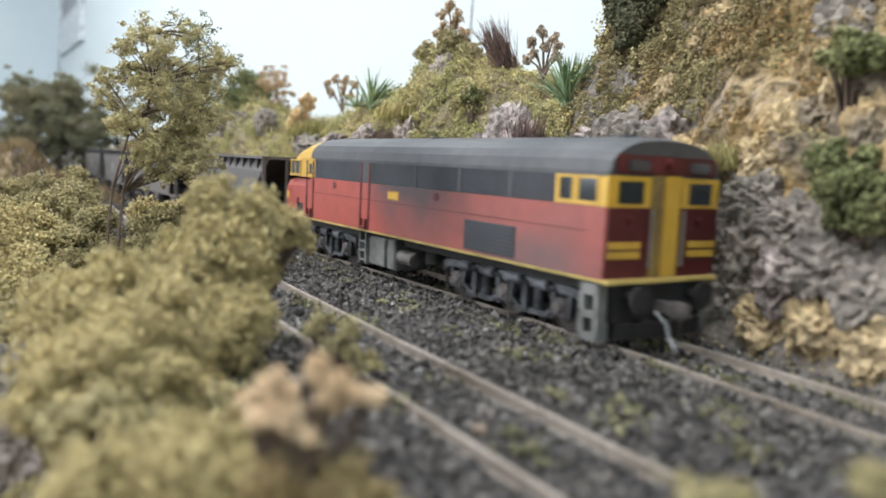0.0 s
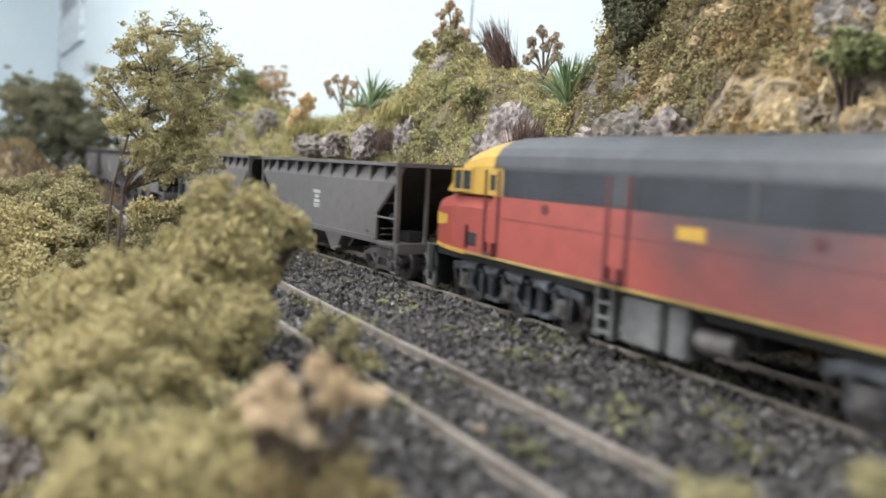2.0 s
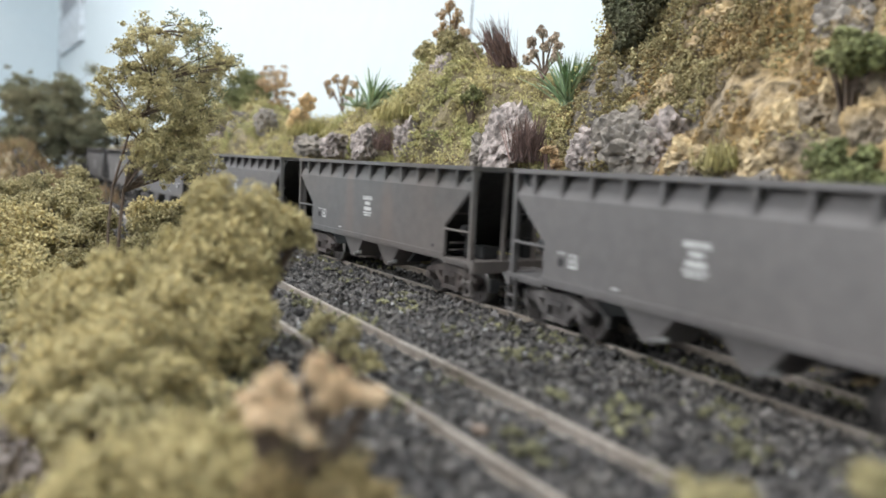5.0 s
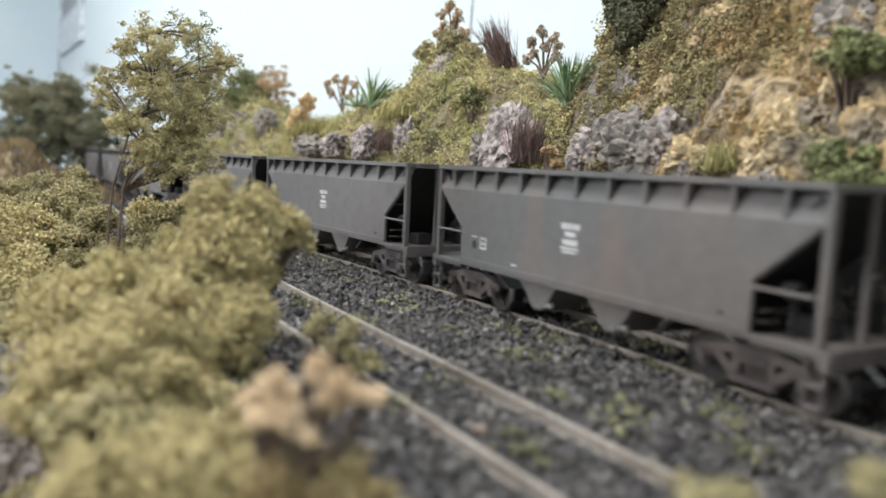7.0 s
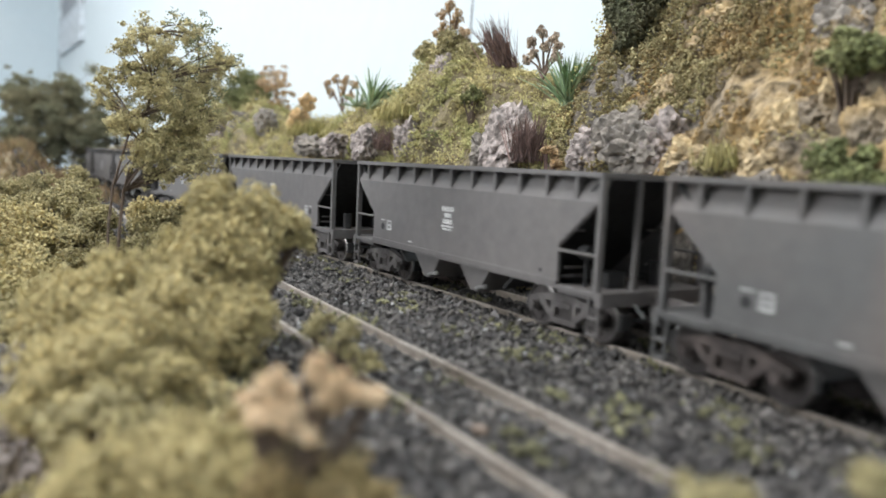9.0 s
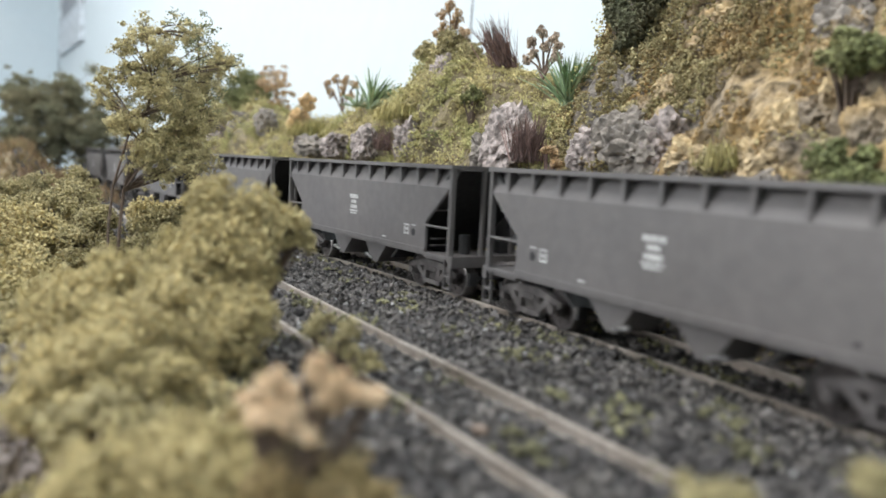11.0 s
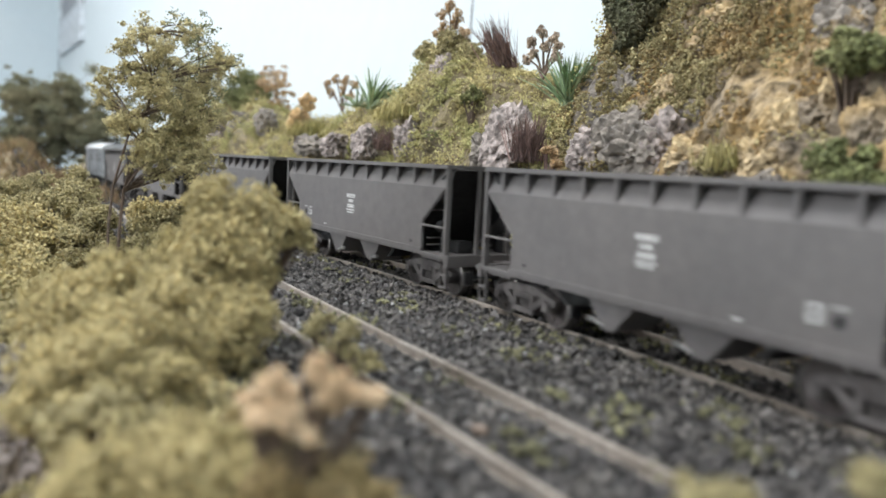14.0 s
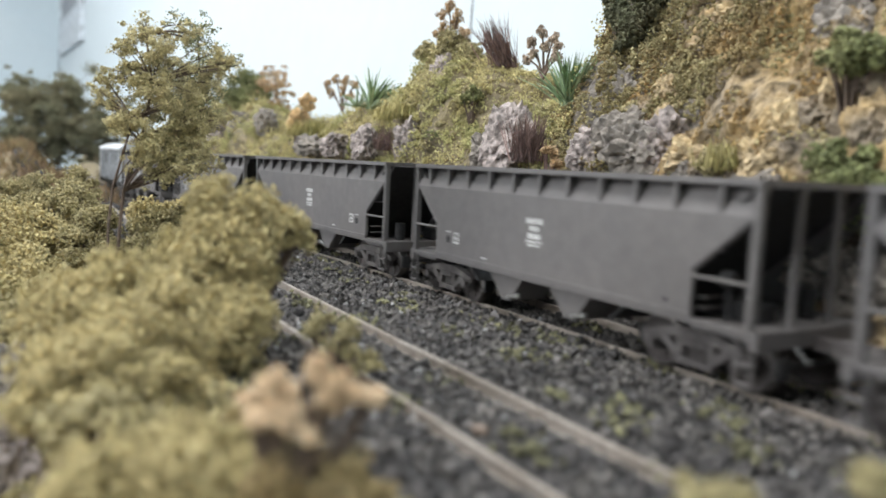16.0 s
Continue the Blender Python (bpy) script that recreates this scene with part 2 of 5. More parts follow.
def bits(points, size, flat=0.6, shape="octa", jitter=0.3):
    """Many small irregular lumps at the points: verts and faces."""
    tv, tf = (OCTA_V, OCTA_F) if shape == "octa" else (ICO_V, ICO_F)
    p = np.asarray(points, float)
    n = len(p)
    q = rng.normal(size=(n, 4))
    q /= np.linalg.norm(q, axis=1)[:, None]
    w, x, y, z = q.T
    R = np.stack([1 - 2 * (y * y + z * z), 2 * (x * y - z * w), 2 * (x * z + y * w), 2 * (x * y + z * w), 1 - 2 * (x * x + z * z), 2 * (y * z - x * w), 2 * (x * z - y * w), 2 * (y * z + x * w), 1 - 2 * (x * x + y * y)], axis=1).reshape(n, 3, 3)
    s = np.asarray(size) * rng.uniform(0.6, 1.4, n)
    sc = np.stack([s, s * rng.uniform(0.6, 1.0, n), s * rng.uniform(flat * 0.6, flat * 1.3, n)], axis=1)
    v = tv[None] * sc[:, None, :] * (1 + jitter * rng.uniform(-1, 1, (n, len(tv), 1)))
    v = np.einsum("nij,nkj->nki", R, v) + p[:, None, :]
    f = tf[None] + (np.arange(n) * len(tv))[:, None, None]
    return v.reshape(-1, 3), f.reshape(-1, 3)


def blades(base, direction, length, width, bend=0.2):
    """Grass or strap leaves: tapering three-sided spikes with one bend."""
    b, d = np.asarray(base, float), np.asarray(direction, float)
    n = len(b)
    d = d / np.linalg.norm(d, axis=1)[:, None]
    L, w = np.broadcast_to(length, n)[:, None], np.broadcast_to(width, n)[:, None]
    side = np.cross(d, rng.normal(size=(n, 3)))
    side /= np.linalg.norm(side, axis=1)[:, None] + 1e-9
    up = np.cross(side, d)
    mid = b + d * L * 0.55
    tip = b + d * L + np.array([0, 0, -1.0]) * L * bend
    v = np.stack([b + side * w, b - side * w, b + up * w * 0.5, mid + side * w * 0.9, mid - side * w * 0.9, mid + up * w * 0.5, tip], axis=1)
    f = np.array([(0, 1, 4), (0, 4, 3), (1, 2, 5), (1, 5, 4), (2, 0, 3), (2, 3, 5), (3, 4, 6), (4, 5, 6), (5, 3, 6)])
    return v.reshape(-1, 3), (f[None] + (np.arange(n) * 7)[:, None, None]).reshape(-1, 3)


def joined(*pieces):
    vs, fs, k = [], [], 0
    for v, f in pieces:
        vs.append(v), fs.append(f + k)
        k += len(v)
    return np.concatenate(vs), np.concatenate(fs)


# ---- the two tracks in plan (millimetres) ----
def heading(s):
    if s >= -190:
        return -0.9922 - 0.3395 * s / 1e3 - 2.9738 * (s / 1e3) ** 2 + 3.8487 * (s / 1e3) ** 3 + 37.9467 * (s / 1e3) ** 4 if s < 260 else heading(259.9)
    return float(np.interp(-s, [190, 215, 300, 400, 500, 600, 800], [-1.012, -0.85, -0.98, -1.04, -1.016, -1.027, -1.056]))


STEP = 2.0
LINE_S = np.arange(-1500, 900 + STEP, STEP)
_h = np.array([heading(s) for s in LINE_S])
_x, _y = np.cumsum(np.cos(_h)) * STEP, np.cumsum(np.sin(_h)) * STEP
_i0 = int(np.argmin(abs(LINE_S)))
LINE_X, LINE_Y = _x - _x[_i0] - 9.76, _y - _y[_i0] + 252.73


def on_line(s):
    return np.interp(s, LINE_S, LINE_X), np.interp(s, LINE_S, LINE_Y)


def off_line(s, d):
    """Point d mm behind (away from the eye) the main track at s."""
    h = np.interp(s, LINE_S, _h)
    x, y = on_line(s)
    return x - d * np.sin(h), y + d * np.cos(h)


def line_coords(x, y):
    """s and d of points in plan."""
    x, y = np.atleast_1d(x).astype(float), np.atleast_1d(y).astype(float)
    k = 5
    best = np.empty(len(x), int)
    for a in range(0, len(x), 4000):
        dd = (x[a:a + 4000, None] - LINE_X[None, ::k]) ** 2 + (y[a:a + 4000, None] - LINE_Y[None, ::k]) ** 2
        best[a:a + 4000] = np.argmin(dd, axis=1) * k
    h = _h[best]
    dx, dy = x - LINE_X[best], y - LINE_Y[best]
    return LINE_S[best] + dx * np.cos(h) + dy * np.sin(h), -dx * np.sin(h) + dy * np.cos(h)


def loop_line(s):
    """Centre of the near (empty) loop track."""
    a = -1.0429 + 0.0956 * s / 2e3
    return -3.47 + np.cos(a) * s, 126.10 + np.sin(a) * s


# ---- room: its long wall runs parallel to the railway ----
ROOM = pose(-9.8 * MM, 252.7 * MM, 0, 0, 0, -56.95)


def room_piece(name, x0, x1, y0, y1, z0, z1, mat, label, category="wall"):
    ob = part(name, box(x0, x1, y0, y1, z0, z1), mat)
    ob.matrix_basis = ROOM
    return tagged(ob, label, category, kind="structure")


room_piece("wall_north", -2970, 1000, 200, 290, -900, 1500, M_WALL, "plain white painted room wall behind the layout")
room_piece("wall_west", -2970, -2889, -2200, 197, -900, 1500, M_WALL_SIDE, "pale blue-grey painted side wall of the room")
room_piece("wall_east", 1003, 1090, -2200, 290, -900, 1500, M_WALL, "plain white painted room wall")
room_piece("wall_south", -2970, 1090, -2290, -2203, -900, 1500, M_WALL, "plain white painted room wall")
room_piece("floor", -2970, 1090, -2290, 290, -980, -903, M_FLOOR, "dull brown carpeted room floor", "floor")
room_piece("ceiling", -2970, 1090, -2290, 290, 1503, 1560, M_CEIL, "plain white room ceiling", "ceiling")
room_piece("trim", -271.7, -270.0, 198.8, 199.9, 20, 1500, M_FRAME, "thin grey joint line between white wall boards", "trim")
window = tagged(empty("window_1"), "grey louvred window in a white frame on the white wall", "window", kind="structure")
window.matrix_basis = ROOM @ pose(-2788 * MM, 200 * MM, 350 * MM)
M_WFRAME = material("white_window_frame", (0.62, 0.66, 0.7), 0.6, var=0.03, bump=0)
for x0, x1, z0, z1 in ((0, 55, 0, 900), (460, 515, 0, 900), (55.2, 459.8, 0, 110), (55.2, 459.8, 845, 900)):
    part("window_frame", box(x0, x1, -14, -0.3, z0, z1), M_WFRAME, window, "white painted window frame")
for i in range(8):
    part("louvre_slat", box(56 + i * 50.4, 56 + i * 50.4 + 44, -10, -2, 112, 843, 1.0), M_LOUVRE, window)


# unseen window, added only to go with the fill lamp
window = tagged(empty("added_window"), "added out-of-view window in a white frame", "window", kind="structure")
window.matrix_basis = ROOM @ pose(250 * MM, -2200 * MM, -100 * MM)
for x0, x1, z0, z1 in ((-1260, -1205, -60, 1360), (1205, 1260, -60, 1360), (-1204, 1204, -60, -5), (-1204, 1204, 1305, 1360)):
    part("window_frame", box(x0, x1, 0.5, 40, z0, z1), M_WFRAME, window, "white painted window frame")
part("pane", box(-1203, 1203, 1, 6, -4, 1304), M_GLASS, window, "glass pane of the added window")


# ---- ground: one sheet from the ballast to the crest ----
def smooth(a, b, x):
    t = np.clip((x - a) / (b - a), 0, 1)
    return t * t * (3 - 2 * t)


CREST_S = [-900, -600, -518, -408, -362, -286, -265, -228, -179, -138, -107, -90, -78, -54, -41, -16, 1, 12, 21, 25, 40, 100, 400]
CREST_Z = [45, 58, 68, 75, 75, 72, 54, 57, 62, 69, 79, 89, 89, 84, 78, 75, 62, 67, 78, 92, 128, 150, 150]


def fbm(x, y, z, scale, octaves=4):
    out = np.zeros(len(x))
    for i in range(len(x)):
        out[i] = noise.fractal(Vector((x[i] * scale, y[i] * scale, z[i] * scale)), 1.0, 2.0, octaves)
    return out


def ground_height(s, d):
    crest = np.interp(s, CREST_S, CREST_Z)
    foot = np.interp(s, [-400, -100, 60, 150], [24, 24, 21, 17])
    cliff = smooth(15, 45, s)
    soft_rise = crest * (0.52 * smooth(foot, foot + 16, d) + 0.48 * smooth(foot + 8, 62, d))
    hard_rise = crest * (0.30 * smooth(foot, foot + 7, d) + 0.70 * smooth(foot + 4, 75, d))
    z = -1.9 + soft_rise * (1 - cliff) + hard_rise * cliff
    z = np.where(d > 62, z - (d - 62) * 0.12 * (1 - cliff), z)
    # bank falling away on the near side, and a knoll beside it
    edge = np.interp(s, [-700, -300, 0, 150, 260], [-60, -84, -86, -84, -82])
    z = z - 46 * smooth(edge, edge - 75, d) - 0.15 * np.clip(edge - 75 - d, 0, 600)
    z = z + 4 * smooth(-300, -380, s) * smooth(-18, -34, d) * (1 - smooth(-80, -140, d))
    # dry grass bank beyond the far curve
    z = z + 32 * smooth(-420, -520, s) * smooth(-40, -80, d) * (1 - smooth(-220, -300, d))
    return z


def ground_point(x, y):
    s, d = line_coords(x, y)
    return ground_height(s, d)


S_ROWS = np.concatenate([np.arange(-1400, -500, 25), np.arange(-500, -200, 5), np.arange(-200, 190, 2.2), np.arange(190, 420, 12)])
D_ROWS = np.concatenate([np.arange(-440, -160, 40), np.arange(-160, -76, 4), np.arange(-76, 14, 10), np.arange(14, 80, 1.6), np.arange(80, 140, 6), np.array([140, 165, 190, 199.0])])
gs, gd = [a.ravel() for a in np.meshgrid(S_ROWS, D_ROWS, indexing="ij")]
gx, gy = off_line(gs, gd)
gz = ground_height(gs, gd)
wild = smooth(15, 24, gd) * (1 - smooth(100, 140, gd)) * smooth(-500, -380, gs)
ridge = np.zeros(len(gx))
pick = np.where(wild > 0.01)[0]
n1 = fbm(gx[pick], gy[pick], gz[pick], 0.035, 5)
n2 = fbm(gx[pick] + 300, gy[pick], gz[pick] * 1.5, 0.11, 4)
n3 = fbm(gx[pick], gy[pick] + 500, gz[pick] * 1.2, 0.3, 3)
ridge[pick] = wild[pick] * (5.0 * n1 + 4.0 * (0.35 - np.abs(n2)) + 1.3 * n3)
hh = np.interp(gs, LINE_S, _h)
gx, gy, gz = gx + np.sin(hh) * ridge, gy - np.cos(hh) * ridge, gz + ridge * 0.5
nd = len(D_ROWS)
ii, jj = [a.ravel() for a in np.meshgrid(np.arange(len(S_ROWS) - 1), np.arange(nd - 1), indexing="ij")]
gf = np.stack([ii * nd + jj, (ii + 1) * nd + jj, (ii + 1) * nd + jj + 1, ii * nd + jj + 1], axis=1)
ground = raw_mesh("ground", np.stack([gx, gy, gz], axis=1), gf, M_EARTH)
for m in (M_BED, M_OCHRE, M_ROCK):
    ground.data.materials.append(m)
fs, fd = gs[gf].mean(axis=1), gd[gf].mean(axis=1)
fz = gz[gf].mean(axis=1)
which = np.zeros(len(gf), dtype=np.int32)
which[(fd > -84) & (fd < 17)] = 1
which[(fd >= 17) & (fs > 8)] = 3
which[(fd >= 17) & (fs > 62) & (fz > 24)] = 2
ground.data.polygons.foreach_set("material_index", which)
tagged(ground, "model landscape ground: ballast bed, earth bank and ochre-grey rock cutting", "ground", kind="structure")


# ---- tracks ----
def rail(name, centre, s0, s1, off, z, step):
    """A rail of rail section (foot, web, head) along a centre line."""
    prof = [(-1.0, -2.2), (1.0, -2.2), (0.35, -1.8), (0.35, -0.7), (0.45, -0.6), (0.42, 0.0), (-0.42, 0.0), (-0.45, -0.6), (-0.35, -0.7), (-0.35, -1.8)]
    rings = []
    for s in np.arange(s0, s1 + 0.1, step):
        x, y = centre(s)
        x2, y2 = centre(s + 1.0)
        h = math.atan2(y2 - y, x2 - x)
        rings.append([(x - (off + a) * math.sin(h), y + (off + a) * math.cos(h), z + b) for a, b in prof])
    return part(name, loft(bmesh.new(), rings), M_RAIL)


main_track = tagged(empty("railway_track"), "weathered model railway track half buried in dark ballast", "railway track")
loop_track = tagged(empty("railway_track"), "empty weathered model passing loop track in dark ballast", "railway track")
for off, z in ((8.65, 0.19), (-8.65, -0.19)):
    rail("rail", on_line, -1300, 330, off, z, 8).parent = main_track
    rail("rail", loop_line, -420, 190, off, 0.0, 10).parent = loop_track
sleeper_mesh = None
for track, centre, s0, n in ((main_track, on_line, -380, 82), (loop_track, loop_line, -330, 60)):
    for i in range(n):
        s = s0 + i * 7.6
        x, y = centre(s)
        x2, y2 = centre(s + 1)
        if sleeper_mesh is None:
            ob = part("sleeper", box(-1.4, 1.4, -15, 15, -1.9, 0, 0.15), M_SLEEPER, track)
            sleeper_mesh = ob.data
        else:
            ob = new("sleeper", sleeper_mesh)
            ob.parent = track
        ob.matrix_basis = pose(x * MM, y * MM, -2.25 * MM, 0, 0, math.degrees(math.atan2(y2 - y, x2 - x)))

# ballast stones, scattered loose over the bed
count = 52000
bs = rng.uniform(-420, 250, count * 2)
keep = rng.uniform(0, 1, count * 2) < np.interp(bs, [-420, -150, 60, 250], [0.25, 0.5, 1.0, 0.8])
bs = bs[keep][:count]
bd = rng.uniform(-92, 22, len(bs))
bxx, byy = off_line(bs, bd)
lx, ly = loop_line(0)
la = -1.0429
ldist = np.abs(-(bxx - lx) * math.sin(la) + (byy - ly) * math.cos(la))
rail_gap = np.minimum(np.abs(np.abs(bd) - 8.65), np.abs(ldist - 8.65))
ok = rail_gap > 1.3
bs, bd, bxx, byy = bs[ok], bd[ok], bxx[ok], byy[ok]
in_track = (np.abs(bd) < 9) | (ldist[ok] < 9)
bz = np.where(in_track, rng.uniform(-2.1, -1.3, len(bs)), rng.uniform(-1.9, -0.7, len(bs)))
big = rng.uniform(0, 1, len(bs)) ** 3
v, f = bits(np.stack([bxx, byy, bz], axis=1), 0.55 + 0.75 * big, 0.75, "octa", 0.35)
tagged(raw_mesh("ballast", v, f, M_BALLAST), "dark grey loose ballast stones between and beside rails", "ballast", kind="stuff")
sel = rng.choice(len(bs), 420, replace=False)
v, f = bits(np.stack([bxx[sel], byy[sel], bz[sel] + 0.5], axis=1), 0.6, 0.7, "ico", 0.3)
tagged(raw_mesh("pale_ballast", v, f, material("pale_ballast_stone", (0.36, 0.35, 0.34), 0.8, var=0.3, scale=900, island=0.5)), "scattered pale grey ballast chips", "ballast", kind="stuff")
# mossy weed tufts among the stones
wc = rng.uniform((-150, -75), (230, 14), (150, 2))
wp = []
for s, d in wc:
    k = rng.integers(6, 26)
    a = rng.normal(size=(k, 2)) * (2.6, 1.6)
    x, y = off_line(s + a[:, 0], d + a[:, 1])
    wp.append(np.stack([x, y, rng.uniform(-1.3, -0.2, k)], axis=1))
wp = np.concatenate(wp)
ws, wd = line_coords(wp[:, 0], wp[:, 1])
wp = wp[np.abs(np.abs(wd) - 8.65) > 1.5]
v, f = bits(wp, 0.75, 0.8, "octa", 0.4)
tagged(raw_mesh("moss", v, f, material("dull_moss", (0.16, 0.15, 0.080), 0.9, var=0.3, scale=500, bump=0, second=(0.12, 0.112, 0.062), mix_scale=60, island=0.4)), "small olive weed tufts growing in the ballast", "moss", kind="stuff")
pebble = bmesh.new()
bmesh.ops.create_icosphere(pebble, subdivisions=2, radius=1.0)
for vtx in pebble.verts:
    vtx.co *= 1 + 0.25 * noise.noise(vtx.co * 1.7)
    vtx.co.x, vtx.co.z = vtx.co.x * 1.5, vtx.co.z * 0.9
pb = tagged(part("pebble", pebble, material("brown_pebble", (0.22, 0.16, 0.12), 0.7, scale=900)), "rounded brown pebble lying beside the rail", "stone")
pb.matrix_basis = pose(*[c * MM for c in (6.7, 100.6, -0.6)], 0, 0, -40)


# ---- rolling stock (local x forward, z from the rail head, millimetres) ----
def wheelset(x, r, parent):
    """Axle with two flanged disc wheels; its origin lies on the axle."""
    bm = bmesh.new()
    rod(bm, (0, -11, 0), (0, 11, 0), 0.9, 8)
    for side in (-1, 1):
        for y0, y1, rr in ((7.2, 7.9, r + 0.7), (7.9, 10.0, r), (9.7, 10.3, r * 0.45)):
            rod(bm, (0, side * y0, 0), (0, side * y1, 0), rr, 28)
        rod(bm, (0, side * 9.0, 0), (0, side * 10.15, 0), r * 0.93, 28, None)
        for k in range(6):
            a = k * math.pi / 3
            rod(bm, (math.cos(a) * r * 0.66, side * 9.9, math.sin(a) * r * 0.66), (math.cos(a) * r * 0.66, side * 10.35, math.sin(a) * r * 0.66), r * 0.13, 6)
    ob = part("wheelset", bm, M_WHEEL, parent, "worn steel wheels on an axle")
    for side in (-1, 1):
        bm = bmesh.new()
        arc = [k * math.tau / 28 for k in range(28)]
        loft(bm, [[(math.cos(a) * q, side * yy, math.sin(a) * q) for a in arc] for q, yy in ((r * 0.90, 9.8), (r * 0.90, 10.45), (r + 0.03, 10.3), (r + 0.03, 8.0))], True)
        part("tyre", bm, M_TYRE, ob, "bright worn wheel tyre")
    ob.location = (x * MM, 0, r * MM)
    return ob


def bogie_frame(bm_side, x, half, r, side):
    """Cast three-piece side frame with open windows, axle boxes and springs."""
    y0, y1 = side * 10.6, side * 12.6
    top, mid, low = r + 3.2, r + 0.6, r - 2.6
    a = half
    prism(bm_side, [(x - a - 2.5, r + 1.6), (x - a + 1, top - 0.6), (x - 4, top + 0.6), (x + 4, top + 0.6), (x + a - 1, top - 0.6), (x + a + 2.5, r + 1.6), (x + a + 2.5, r + 0.2), (x + a - 1.5, mid + 0.8), (x + 4, top - 1.4), (x - 4, top - 1.4), (x - a + 1.5, mid + 0.8), (x - a - 2.5, r + 0.2)], y0, y1)
    prism(bm_side, [(x - a + 1.5, mid + 0.4), (x - 3.6, low), (x - 3.6, low + 1.7), (x - a + 3, mid + 1.6)], y0, y1)
    prism(bm_side, [(x + a - 1.5, mid + 0.4), (x + a - 3, mid + 1.6), (x + 3.6, low + 1.7), (x + 3.6, low)], y0, y1)
    bx(bm_side, x - 4.4, x + 4.4, y0, y1, low - 0.4, low + 0.9)
    bx(bm_side, x - 4.2, x - 2.9, y0, y1, low + 1.0, top - 1.4)
    bx(bm_side, x + 2.9, x + 4.2, y0, y1, low + 1.0, top - 1.4)
    for k in (-1.4, 0, 1.4):
        rod(bm_side, (x + k, side * 11.5, low + 0.9), (x + k, side * 11.5, r + 0.6), 0.62, 8)
    bx(bm_side, x - 2.8, x + 2.8, side * 10.9, side * 12.9, r + 0.7, r + 2.0)
    for e in (-a, a):
        bx(bm_side, x + e - 1.6, x + e + 1.6, side * 11.0, side * 13.0, r - 1.5, r + 1.5, 0.3)
        rod(bm_side, (x + e, side * 13.0, r), (x + e, side * 13.7, r), 1.1, 10)


def bogie(parent, x, half, r, mat):
    spins = [wheelset(x - half, r, parent), wheelset(x + half, r, parent)]
    for side in (-1, 1):
        bm = bmesh.new()
        bogie_frame(bm, x, half, r, side)
        part("bogie_side_frame", bm, mat, parent, "dusty cast bogie side frame")
    part("bolster", box(x - 2.2, x + 2.2, -11, 11, r + 0.8, r + 3.4), M_BLACK, parent)
    bm = bmesh.new()
    for e in (-1, 1):
        for side in (-1, 1):
            bx(bm, x + e * (half + r + 0.4) - 0.5, x + e * (half + r + 0.4) + 0.5, side * 7.5, side * 10.3, r - 1.5, r + 2.0)
        bx(bm, x + e * (half + r + 0.4) - 0.4, x + e * (half + r + 0.4) + 0.4, -9, 9, r + 0.2, r + 1.0)
    part("brake_gear", bm, M_BLACK, parent, "dark brake blocks and beams")
    return spins


def knuckle(parent, x, dirn, z=9.0):
    bm = bmesh.new()
    bx(bm, x, x + dirn * 4.5, -1.2, 1.2, z - 1.2, z + 1.2, 0.2)
    bx(bm, x + dirn * 4.2, x + dirn * 8.6, -2.2, 1.0, z - 1.7, z + 1.7, 0.5)
    rod(bm, (x + dirn * 5.5, 1.0, z - 1.6), (x + dirn * 5.5, 1.0, z - 7), 0.3, 6)
    part("coupler", bm, M_TRUCK, parent, "grey steel knuckle coupler")


HL, HWD, RIM = 58.2, 16.5, 36.3


